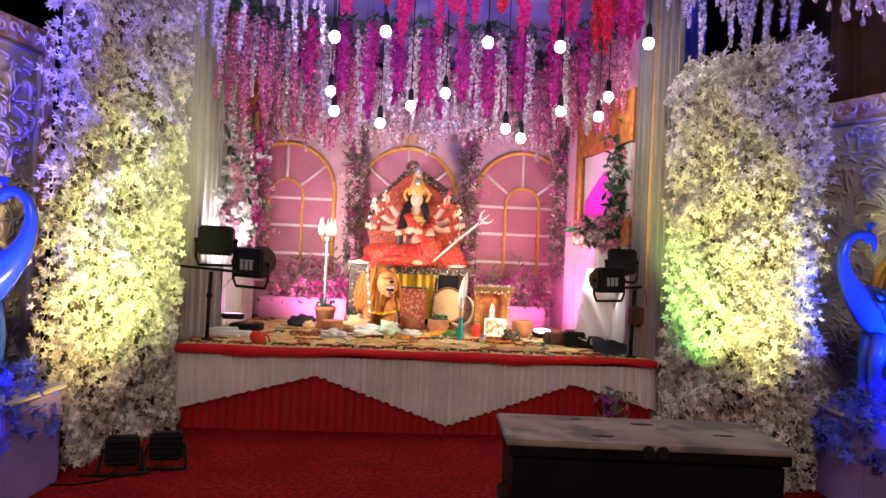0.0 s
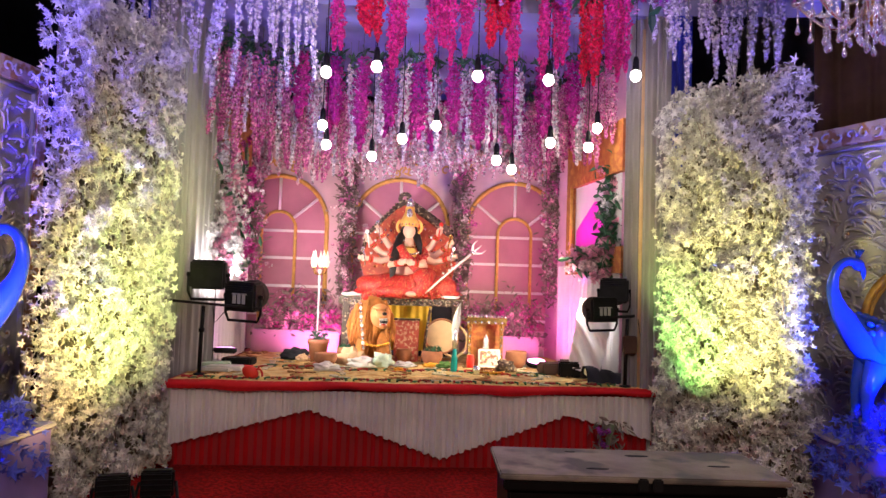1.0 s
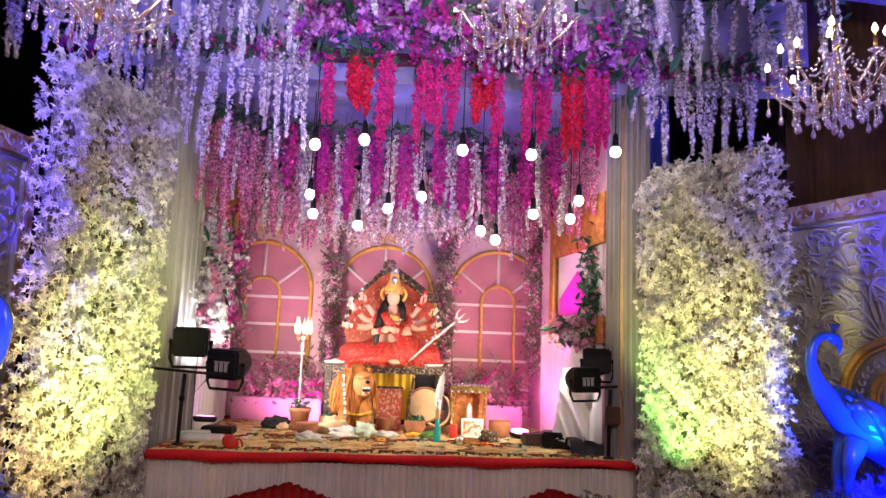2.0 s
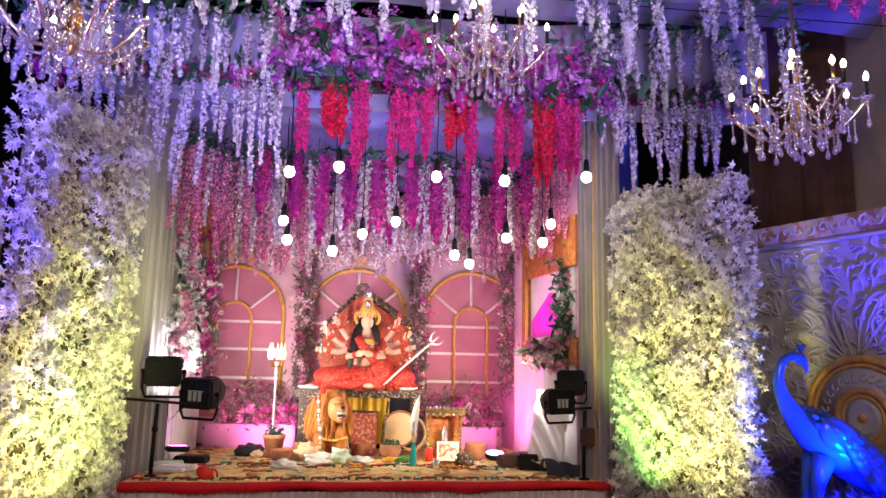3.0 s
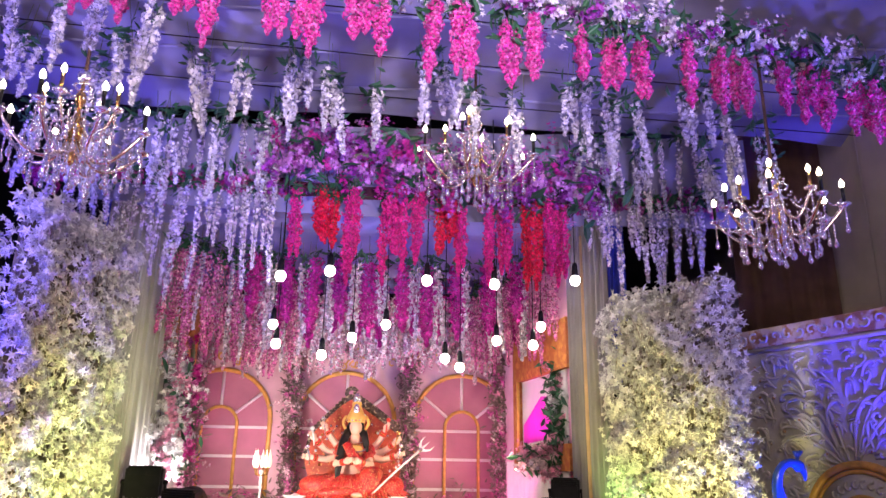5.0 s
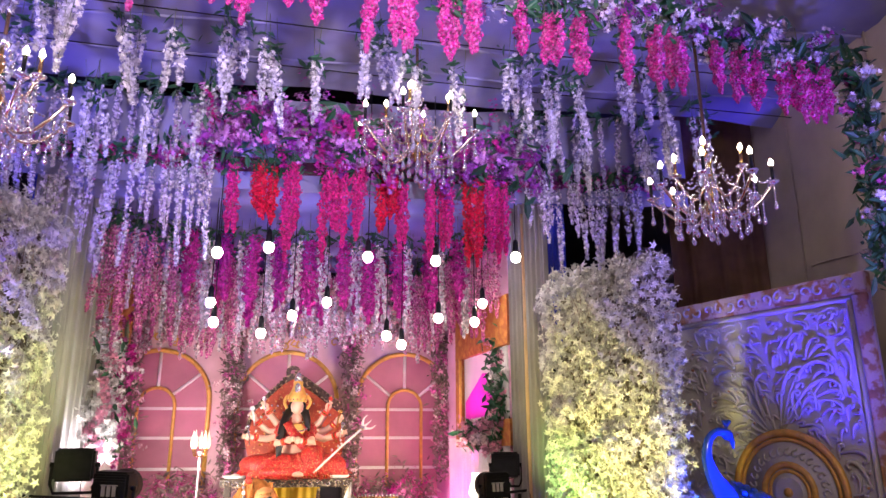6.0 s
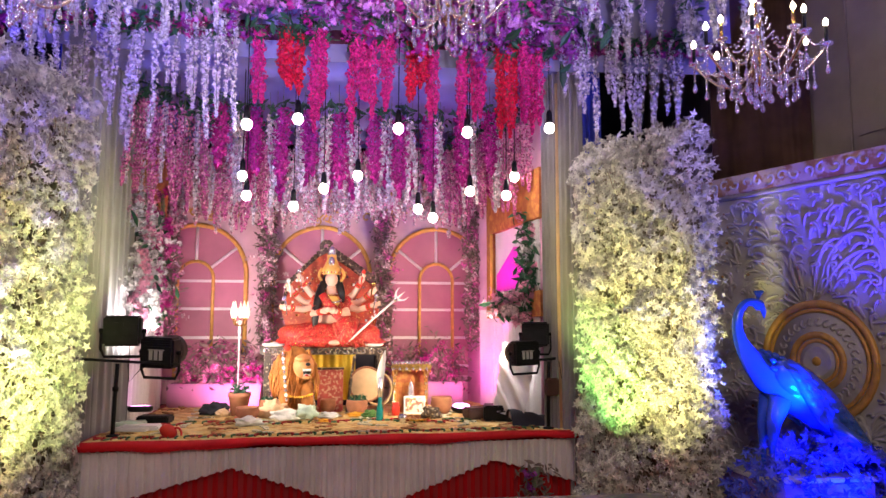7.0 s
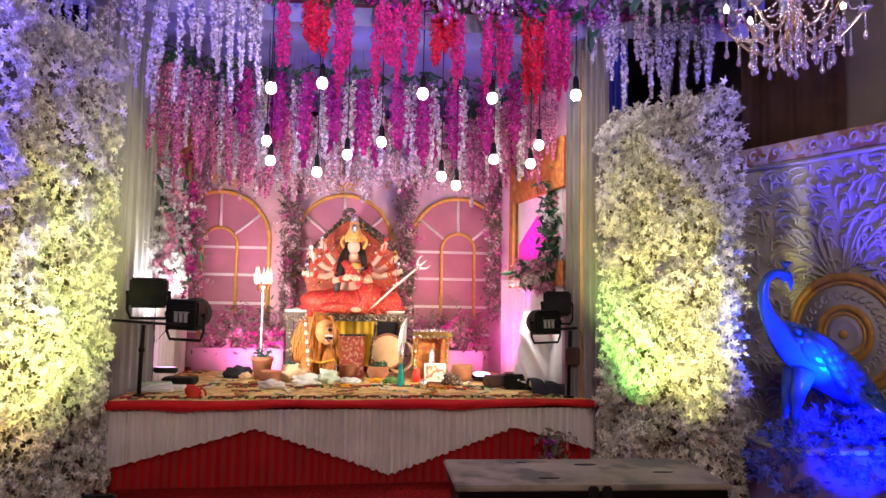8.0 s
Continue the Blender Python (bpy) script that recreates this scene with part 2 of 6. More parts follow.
M["soil_green"] = mat("sprouts", (0.10, 0.22, 0.05), 0.8, var=0.4, scale=40, bump=0.8, bscale=90)
M["mint_cloth"] = mat("mint_cloth", (0.55, 0.68, 0.56), 0.7)
M["red_plastic"] = mat("red_plastic", (0.72, 0.03, 0.02), 0.35)
M["marigold"] = mat("marigold", (0.85, 0.42, 0.03), 0.7, island=0.3)


# ---- geometry helpers ----
class Geo:
    """Collects vertices and faces; material slots by key."""
    def __init__(self):
        self.v, self.f, self.m, self.s, self.keys, self.n = [], [], [], [], [], 0

    def slot(self, key):
        if key not in self.keys:
            self.keys.append(key)
        return self.keys.index(key)

    def add(self, verts, faces, key, smooth=True):
        verts = np.asarray(verts, float).reshape(-1, 3)
        k = self.slot(key)
        self.v.append(verts)
        self.f += [tuple(i + self.n for i in f) for f in faces]
        self.m += [k] * len(faces)
        self.s += [smooth] * len(faces)
        self.n += len(verts)
        return self

    def box(self, lo, hi, key, bevel=0.0):
        (x0, y0, z0), (x1, y1, z1) = lo, hi
        if bevel <= 0:
            v = [(x, y, z) for z in (z0, z1) for x, y in ((x0, y0), (x1, y0), (x1, y1), (x0, y1))]
            f = [(3, 2, 1, 0), (4, 5, 6, 7), (0, 1, 5, 4), (1, 2, 6, 5), (2, 3, 7, 6), (3, 0, 4, 7)]
            return self.add(v, f, key, False)
        b = min(bevel, 0.49 * min(x1 - x0, y1 - y0, z1 - z0))
        bm = bmesh.new()
        bmesh.ops.create_cube(bm, size=1, matrix=Matrix.LocRotScale(((x0 + x1) / 2, (y0 + y1) / 2, (z0 + z1) / 2), None, (x1 - x0, y1 - y0, z1 - z0)))
        bmesh.ops.bevel(bm, geom=list(bm.edges), offset=b, segments=2, affect="EDGES")
        bm.verts.index_update()
        self.add([v.co[:] for v in bm.verts], [tuple(v.index for v in f.verts) for f in bm.faces], key, False)
        bm.free()
        return self

    def tube(self, pts, radii, key, sides=8, caps=True, flat=1.0):
        pts = np.asarray(pts, float)
        radii = np.broadcast_to(np.asarray(radii, float), (len(pts),))
        tang = np.gradient(pts, axis=0)
        tang /= np.linalg.norm(tang, axis=1)[:, None] + 1e-9
        ref = np.array((0.0, 1.0, 0.0)) if abs(tang[:, 1]).max() < 0.95 else np.array((1.0, 0.0, 0.0))
        a = np.cross(tang, ref)
        a /= np.linalg.norm(a, axis=1)[:, None] + 1e-9
        b = np.cross(tang, a)
        th = np.linspace(0, 2 * np.pi, sides, endpoint=False)
        ring = a[:, None] * np.cos(th)[None, :, None] + b[:, None] * np.sin(th)[None, :, None] * flat
        v = (pts[:, None] + ring * radii[:, None, None]).reshape(-1, 3)
        f = [(i * sides + j, i * sides + (j + 1) % sides, (i + 1) * sides + (j + 1) % sides, (i + 1) * sides + j)
             for i in range(len(pts) - 1) for j in range(sides)]
        if caps:
            f += [tuple(range(sides))[::-1], tuple(range((len(pts) - 1) * sides, len(pts) * sides))]
        return self.add(v, f, key)

    def lathe(self, profile, key, at=(0, 0, 0), sides=20, axis="z"):
        p = np.asarray(profile, float)
        th = np.linspace(0, 2 * np.pi, sides, endpoint=False)
        r, h = p[:, 0][:, None], np.repeat(p[:, 1][:, None], sides, 1)
        x, y = r * np.cos(th), r * np.sin(th)
        v = np.stack((x, y, h) if axis == "z" else (x, -h, y) if axis == "y" else (h, x, y), -1).reshape(-1, 3) + np.asarray(at)
        f = [(i * sides + j, i * sides + (j + 1) % sides, (i + 1) * sides + (j + 1) % sides, (i + 1) * sides + j)
             for i in range(len(p) - 1) for j in range(sides)]
        return self.add(v, f, key)

    def ball(self, at, radii, key, seg=14, rings=9, turn=None):
        u = np.linspace(0, np.pi, rings)
        th = np.linspace(0, 2 * np.pi, seg, endpoint=False)
        v = np.stack((np.sin(u)[:, None] * np.cos(th), np.sin(u)[:, None] * np.sin(th), np.repeat(np.cos(u)[:, None], seg, 1)), -1).reshape(-1, 3)
        v = v * np.broadcast_to(np.asarray(radii, float), (3,))
        if turn is not None:
            v = v @ np.array(Euler([radians(a) for a in turn]).to_matrix()).T
        f = [(i * seg + j, (i + 1) * seg + j, (i + 1) * seg + (j + 1) % seg, i * seg + (j + 1) % seg) for i in range(rings - 1) for j in range(seg)]
        return self.add(v + np.asarray(at), f, key)

    def sheet(self, fn, nu, nv, key):
        """fn(u, v) -> point, u and v from 0 to 1."""
        v = [fn(i / nu, j / nv) for i in range(nu + 1) for j in range(nv + 1)]
        f = [(i * (nv + 1) + j, (i + 1) * (nv + 1) + j, (i + 1) * (nv + 1) + j + 1, i * (nv + 1) + j + 1) for i in range(nu) for j in range(nv)]
        return self.add(v, f, key)

    def scatter(self, shape, faces, places, sizes, normals, key, rng, smooth=False):
        """Copies of a small shape (in its own xy plane) turned to the normals, spun at random."""
        shape = np.asarray(shape, float)
        nrm = normals / (np.linalg.norm(normals, axis=1)[:, None] + 1e-9)
        rnd = rng.normal(size=nrm.shape)
        a = np.cross(nrm, rnd)
        a /= np.linalg.norm(a, axis=1)[:, None] + 1e-9
        b = np.cross(nrm, a)
        v = places[:, None] + sizes[:, None, None] * (shape[None, :, 0, None] * a[:, None] + shape[None, :, 1, None] * b[:, None] + shape[None, :, 2, None] * nrm[:, None])
        k = len(shape)
        fs = [tuple(q + i * k for q in f) for i in range(len(places)) for f in faces]
        return self.add(v.reshape(-1, 3), fs, key, smooth)

    def mesh(self, name):
        me = bpy.data.meshes.new(name)
        me.from_pydata(np.concatenate(self.v).tolist(), [], self.f)
        for key in self.keys:
            me.materials.append(M[key])
        me.polygons.foreach_set("material_index", self.m)
        me.polygons.foreach_set("use_smooth", self.s)
        me.update()
        return me


def thing(name, geo=None, label="", category="", group="", kind="", at=None):
    ob = new(name, geo.mesh(name) if geo else None)
    if at is not None:
        ob.matrix_world = at
    return tagged(ob, label, category, group, kind)


def part(name, geo, parent, label=""):
    ob = new(name, geo.mesh(name))
    ob.parent = parent
    return tagged(ob, label)


def shared_part(name, mesh, parent, m=None, label=""):
    ob = new(name, mesh)
    ob.parent = parent
    if m is not None:
        ob.matrix_local = m
    return tagged(ob, label)


RNG = np.random.default_rng(7)
PETAL = [(-0.5, -0.1, 0.12), (0.0, -0.55, 0), (0.5, -0.1, 0.12), (0.3, 0.5, 0.05), (0, 0.6, -0.06), (-0.3, 0.5, 0.05)]
PETAL_F = [(0, 1, 4, 5), (1, 2, 3, 4)]
FLORET = [(0, 0, 0)] + [(math.cos(a) * r, math.sin(a) * r, 0.22 if r > 0.6 else 0.05) for i in range(5) for a, r in ((i * 1.2566, 1.0), (i * 1.2566 + 0.628, 0.42))]
FLORET_F = [(0, 1 + 2 * i, 1 + (2 * i + 1) % 10) for i in range(5)] + [(0, 1 + (2 * i + 9) % 10, 1 + 2 * i) for i in range(5)]
LEAF = [(0, -0.9, 0), (0.3, -0.2, 0.1), (0.22, 0.4, 0.06), (0, 1.0, -0.08), (-0.22, 0.4, 0.06), (-0.3, -0.2, 0.1)]
LEAF_F = [(0, 1, 2, 3), (0, 3, 4, 5)]


def puff(geo, places, out, size, key, shape="petal"):
    s, f = {"petal": (PETAL, PETAL_F), "floret": (FLORET, FLORET_F), "leaf": (LEAF, LEAF_F)}[shape]
    geo.scatter(s, f, places, size * RNG.uniform(0.7, 1.35, len(places)), out + RNG.normal(size=places.shape) * 0.55, key, RNG)


# ---- the hall ----
def pleats(u, n, depth, seed=0.0):
    a = u * n * 2 * math.pi
    return depth * (math.sin(a + 1.3 * math.sin(u * 17 + seed)) + 0.35 * math.sin(2.3 * a + seed))


def curtain(x0, y0, x1, y1, z0, z1, n, depth, key, cols=160, flare=1.0, rows=6):
    """A hanging pleated cloth between two points of the plan."""
    L = math.hypot(x1 - x0, y1 - y0)
    nx, ny = (y1 - y0) / L, -(x1 - x0) / L

    def fn(u, v):
        d = pleats(u, n, depth, x0) * (1 - (1 - flare) * v)
        return (x0 + (x1 - x0) * u + nx * d, y0 + (y1 - y0) * u + ny * d, z0 + (z1 - z0) * v)
    return Geo().sheet(fn, cols, rows, key)


thing("floor", Geo().box((-7, -5, -0.1), (7, 11, 0), "carpet_red"), "red carpet laid over the hall floor", "floor", kind="structure")


def ceiling_cloth(u, v):
    x, y = -6.5 + 13 * u, -5 + 10.75 * v
    z = 4.98 - 0.23 * max(0.0, y - 4.0) / 1.75
    z += 0.035 * abs(math.sin(y * 2.1 + 0.12 * x)) ** 0.5 - 0.05 * math.sin(x * 0.9) ** 2 + 0.015 * math.sin(7 * y + 2.2 * math.sin(x * 1.7))
    return x, y, z


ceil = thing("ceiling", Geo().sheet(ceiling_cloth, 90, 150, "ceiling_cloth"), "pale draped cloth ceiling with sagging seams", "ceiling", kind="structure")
for y in (1.2, 2.3, 3.25, 3.9, 4.45, 4.95, 5.35):
    part("seam", Geo().tube([(x, y + 0.05 * math.sin(x * 0.8), ceiling_cloth((x + 6.5) / 13, (y + 5) / 10.75)[2] - 0.012) for x in np.linspace(-5, 5, 60)], 0.013, "ceiling_cloth", 6), ceil)
for i, (y, z) in enumerate(((3.3, 4.62), (4.1, 4.70), (4.6, 4.66), (5.1, 4.60))):
    thing("ceiling_wire", Geo().tube([(x, y + 0.06 * x, z - 0.05 * math.cos(x * 0.32) + 0.05) for x in np.linspace(-5, 4.2, 30)], 0.005, "black_paint", 5), "thin dark wire strung under the ceiling cloth", "wire", "ceiling wires")
thing("ceiling_void", Geo().box((-7, -5, 5.35), (7, 11, 5.45), "dark_cloth"), "dark roof above the draped cloth", "ceiling", kind="structure")
thing("wall_west", Geo().box((-5.1, -5, 0), (-5.0, 11, 5.35), "dark_cloth"), "dark cloth side wall", "wall", kind="structure")
thing("wall_south", curtain(-5, -4.6, 5, -4.6, 0, 5.3, 46, 0.03, "cream_cloth", 300), "pleated cream cloth behind the seats", "wall", kind="structure")
thing("wall_north", Geo().box((-5, 9.9, 0), (5, 10.0, 5.35), "dark_cloth"), "dark cloth behind the stage set", "wall", kind="structure")


def wall_cloth(u, v):
    y = 9.9 - 14.4 * u
    return 4.25 + 0.012 * math.sin(y * 9) + 0.02 * math.sin(y * 2.3), y, 5.3 * v


wall_e = thing("wall_east", Geo().sheet(wall_cloth, 140, 4, "cream_cloth"), "grey-beige cloth wall with sewn seams", "wall", kind="structure")
seams = Geo()
for y in (2.2, 3.3, 4.4, 5.5):
    seams.tube([(4.225, y + 0.02, 0), (4.225, y, 2.6), (4.225, y - 0.02, 5.2)], 0.008, "cream_cloth", 5)
seams.tube([(4.225, y, 3.2 + 0.02 * math.sin(y * 5)) for y in np.linspace(0.5, 5.4, 40)], 0.008, "cream_cloth", 5)
part("seam", seams, wall_e)
part("brown_strip", curtain(3.45, 6.45, 4.24, 6.05, 0, 5.2, 5, 0.02, "brown_cloth", 40), wall_e, "dark brown cloth strip")


# ---- stage ----
def front_y(x):
    return 6.06 + 0.075 * x


SX0, SX1, SZ = -2.2, 2.0, 0.68
platform = Geo()
platform.add([(SX0, front_y(SX0) + 0.05, 0), (SX1, front_y(SX1) + 0.05, 0), (SX1, 9.3, 0), (SX0 - 0.1, 9.3, 0),
              (SX0, front_y(SX0) + 0.05, SZ - 0.012), (SX1, front_y(SX1) + 0.05, SZ - 0.012), (SX1, 9.3, SZ - 0.012), (SX0 - 0.1, 9.3, SZ - 0.012)],
             [(3, 2, 1, 0), (4, 5, 6, 7), (0, 1, 5, 4), (1, 2, 6, 5), (2, 3, 7, 6), (3, 0, 4, 7)], "maroon_cloth", False)
stage = thing("stage_platform", platform, "raised stage with red and white pleated skirting", "stage", kind="structure")


def carpet_top(u, v):
    x = SX0 + 0.06 + (SX1 - SX0 - 0.14) * u
    y = front_y(x) + 0.06 + (9.0 - front_y(x) - 0.06) * v
    return x, y, SZ + 0.004 + 0.006 * (0.5 + 0.5 * math.sin(x * 9 + 3 * y) * math.sin(y * 7 - x))


carpet = part("carpet", Geo().sheet(carpet_top, 60, 40, "carpet_gold"), stage, "gold patterned carpet with red and green motifs")


def motif(key1, key2):
    """A small flat scroll flower of the carpet's border."""
    g = Geo()
    for s in (-1, 1):
        for k in range(2):
            th = np.linspace(0, 4.2, 12)
            r = (0.055 - 0.03 * k) * (1 - th / 6)
            g.tube(np.stack((s * (0.05 + 0.05 * k + r * np.cos(th)), 0.02 * k + r * np.sin(th) * 0.8, 0 * th), 1), 0.009, key1, 4, flat=0.25)
    g.ball((0, 0, 0), (0.03, 0.03, 0.003), key2, 8, 5)
    return g


red_motif, green_motif = motif("motif_red", "motif_green").mesh("motif"), motif("motif_green", "motif_yellow").mesh("motif")
for i in range(21):
    x = SX0 + 0.22 + i * 0.186
    shared_part("motif", (red_motif, green_motif)[i % 2], carpet, pose(x, front_y(x) + 0.20, SZ + 0.014) @ Matrix.Diagonal((1.0, 2.4, 1.0, 1.0)))
for i in range(15):
    x = -1.95 + i * 0.25 + RNG.uniform(-0.05, 0.05)
    shared_part("motif", (green_motif, red_motif)[i % 2], carpet, pose(x, 7.0 + RNG.uniform(-0.1, 0.12), SZ + 0.014) @ Matrix.Diagonal((1.2, 3.0, 1.0, 1.0)))


brown_motif, cream_motif = motif("motif_brown", "motif_red").mesh("motif"), motif("motif_cream", "motif_green").mesh("motif")
for i in range(90):
    x, y = -2.0 + 0.42 * (i % 10) + RNG.uniform(-0.1, 0.1), 6.42 + 0.26 * (i // 10) + RNG.uniform(-0.06, 0.06)
    if x < 1.9 - 0.16 * (y - 6.4):
        shared_part("motif", (brown_motif, cream_motif)[i % 2], carpet, pose(x, y, SZ + 0.0145, 0, 0, RNG.uniform(0, 360)) @ Matrix.Diagonal((1.1, 1.3, 1.0, 1.0)))


def edge_roll(u, v):
    x = SX0 - 0.02 + (SX1 - SX0 + 0.02) * u
    a = v * math.pi * 0.75
    drop = 0.058 + 0.012 * math.sin(x * 3.1) + 0.006 * math.sin(x * 11)
    return x, front_y(x) + 0.055 - 0.105 * math.sin(min(a, math.pi / 2)) + 0.006 * v * math.sin(x * 17), SZ + 0.014 - drop * v ** 1.4 + 0.004 * math.sin(x * 6)


part("edge_cloth", Geo().sheet(edge_roll, 80, 8, "red_cloth"), stage, "red cloth edging")


def zigzag(x):
    """Lower edge of the white valance."""
    xs = (-2.25, -0.98, 0.12, 1.19, 2.05)
    zs = (0.13, 0.47, 0.08, 0.46, 0.22)
    for i in range(4):
        if x <= xs[i + 1] or i == 3:
            return zs[i] + (zs[i + 1] - zs[i]) * (x - xs[i]) / (xs[i + 1] - xs[i])


def valance(u, v):
    x = SX0 - 0.02 + (SX1 - SX0 + 0.02) * u
    lo = zigzag(x) + 0.004 * math.sin(x * 61)
    return x, front_y(x) - 0.004 - pleats(u, 66, 0.018 + 0.012 * v, 2), SZ - 0.055 - (SZ - 0.055 - lo) * v


def red_skirt(u, v):
    x = SX0 - 0.02 + (SX1 - SX0 + 0.02) * u
    return x, front_y(x) + 0.052 - pleats(u, 58, 0.013 + 0.005 * v, 5), SZ - 0.06 - (SZ - 0.068) * v


part("red_skirt", Geo().sheet(red_skirt, 640, 4, "red_cloth"), stage, "red pleated skirting cloth")
part("white_valance", Geo().sheet(valance, 760, 6, "grey_cloth"), stage, "white pleated zigzag valance")

# ---- stage set: back wall with three arches ----
WY = 9.0
ARCHES = (-1.95, -0.43, 1.01)
back = thing("stage_back_wall", Geo().box((-2.4, WY + 0.03, SZ), (1.6, WY + 0.12, 3.45), "set_wall"), "pink painted back wall with three gold arched windows", "wall", kind="structure")


def arch_points(cx, r, spring, base, n=24):
    top = [(cx + r * math.cos(a), spring + r * math.sin(a)) for a in np.linspace(math.pi, 0, n)]
    return [(cx - r, base)] + top + [(cx + r, base)]


for cx in ARCHES:
    pts = arch_points(cx, 0.60, 2.25, 1.0)
    pane = Geo().add([(x, WY + 0.02, z) for x, z in pts], [tuple(range(len(pts)))], "set_pane", False)
    window = part("arched_window", pane, back, "mauve arched window with gold trim")
    part("outer_trim", Geo().tube([(x, WY + 0.005, z) for x, z in pts], 0.028, "gold_paint", 8), window, "gold arch moulding")
    inner = arch_points(cx, 0.21, 2.19, 1.0)
    part("inner_trim", Geo().tube([(x, WY - 0.005, z) for x, z in inner], 0.020, "gold_paint", 8), window, "gold inner arch")
    for z in (2.16, 1.82, 1.47, 1.12):
        part("mullion", Geo().box((cx - 0.59, WY + 0.0, z - 0.017), (cx + 0.59, WY + 0.016, z + 0.017), "set_white", 0.004), window)
    for a in (35, 90, 145):
        c, s = math.cos(radians(a)), math.sin(radians(a))
        part("spoke", Geo().tube([(cx + 0.22 * c, WY + 0.008, 2.2 + 0.22 * s), (cx + 0.6 * c, WY + 0.008, 2.25 + 0.58 * s)], 0.019, "set_white", 6), window)
scrolls = Geo()
for i in range(46):
    x, z = -2.25 + 3.7 * RNG.random(), 2.9 + 0.45 * RNG.random()
    th = np.linspace(0, 5.5, 14)
    r = 0.075 * (1 - th / 7)
    scrolls.tube(np.stack((x + RNG.choice((-1, 1)) * r * np.cos(th), 0 * th + WY + 0.024, z + r * np.sin(th)), 1), 0.011, "gold_paint", 5)
part("scroll_ornament", scrolls, back, "gold painted scrolls above the arches")
for x0, x1 in ((-2.12, -1.08), (0.50, 1.28)):
    ob = thing("pink_box", Geo().box((x0, 8.52, SZ + 0.008), (x1, 8.85, 0.95), "pink_cloth", 0.015), "low pink cloth-covered flower box by the wall", "planter box", "pink boxes")

# side walls of the set
side_w = thing("stage_side_wall_west", Geo().add([(-2.155, 6.96, SZ), (-2.30, 9.05, SZ), (-2.30, 9.05, 4.1), (-2.155, 6.96, 4.1), (-2.235, 6.96, SZ), (-2.38, 9.05, SZ), (-2.38, 9.05, 4.1), (-2.235, 6.96, 4.1)],
               [(0, 1, 2, 3), (7, 6, 5, 4), (0, 3, 7, 4), (1, 5, 6, 2), (3, 2, 6, 7), (0, 4, 5, 1)], "pink_cloth", False), "pink cloth side wall of the set", "wall", kind="structure")
part("orange_panel", Geo().box((-2.2, 6.96, 2.62), (-2.04, 7.9, 3.5), "orange_cloth", 0.01), side_w, "orange-gold cloth panel")
side_e = thing("stage_side_wall_east", Geo().add([(1.82, 6.5, SZ), (1.42, 9.05, SZ), (1.42, 9.05, 4.1), (1.82, 6.5, 4.1), (1.9, 6.5, SZ), (1.5, 9.05, SZ), (1.5, 9.05, 4.1), (1.9, 6.5, 4.1)],
               [(3, 2, 1, 0), (4, 5, 6, 7), (4, 7, 3, 0), (2, 6, 5, 1), (7, 6, 2, 3), (1, 5, 4, 0)], "pink_cloth", False), "pink cloth side wall of the set", "wall", kind="structure")


def east_x(y, d=0.0):
    return 1.82 - 0.157 * (y - 6.5) - d


def side_frame(y0, y1, z0, z1, d0, d1, key, bev=0.01):
    g = Geo()
    g.add([(east_x(y, d), y, z) for d in (d0, d1) for y, z in ((y0, z0), (y1, z0), (y1, z1), (y0, z1))],
          [(0, 1, 2, 3), (7, 6, 5, 4), (0, 4, 5, 1), (1, 5, 6, 2), (2, 6, 7, 3), (3, 7, 4, 0)], key, False)
    return g


niche = part("niche_back", side_frame(6.75, 7.95, 1.95, 2.66, 0.004, 0.02, "white_cloth"), side_e, "white niche panel")
# the niche's patch of magenta light, shaped as a thin coloured panel
pointed = [(7.88, 1.98), (7.88, 2.18), (7.36, 2.45), (7.02, 2.42), (7.02, 2.02)]
part("pointed_panel", Geo().add([(east_x(y, d), y, z) for d in (0.024, 0.034) for y, z in pointed],
     [(0, 1, 2, 3, 4), (9, 8, 7, 6, 5)] + [(i, i + 5, (i + 1) % 5 + 5, (i + 1) % 5) for i in range(5)], "magenta_light_patch", False), side_e, "pointed patch of magenta light, added as a coloured panel")
for y0, y1, z0, z1 in ((6.6, 8.1, 2.66, 3.15), (6.6, 8.1, 1.70, 1.95), (7.95, 8.1, 1.95, 2.66)):
    part("orange_frame", side_frame(y0, y1, z0, z1, 0.004, 0.07, "orange_cloth"), side_e, "orange-gold niche frame")
part("gold_edge", Geo().tube([(east_x(7.93, 0.075), 7.93, 1.95), (east_x(7.93, 0.075), 7.93, 2.66)], 0.018, "gold_paint", 8), side_e)


def hang(name, label, *a, **k):
    return thing(name, curtain(*a, **k), label, "drape", "stage drapes")


hang("white_drape", "long white gathered drape at the stage corner", -2.44, 6.0, -2.11, 6.92, 0.02, 4.0, 12, 0.028, "shaded_drape", 120)
hang("white_drape", "white drape against the set's side wall", -2.12, 7.1, -2.18, 8.4, SZ + 0.012, 2.5, 9, 0.022, "white_cloth", 120)
hang("white_drape", "long white gathered drape at the stage corner", 1.74, 6.46, 2.02, 6.12, 0.02, 4.0, 7, 0.024, "shaded_drape", 100)
hang("white_drape", "white drape below the orange niche", 1.485, 8.35, 1.745, 6.7, SZ + 0.012, 1.80, 12, 0.018, "white_cloth", 120)


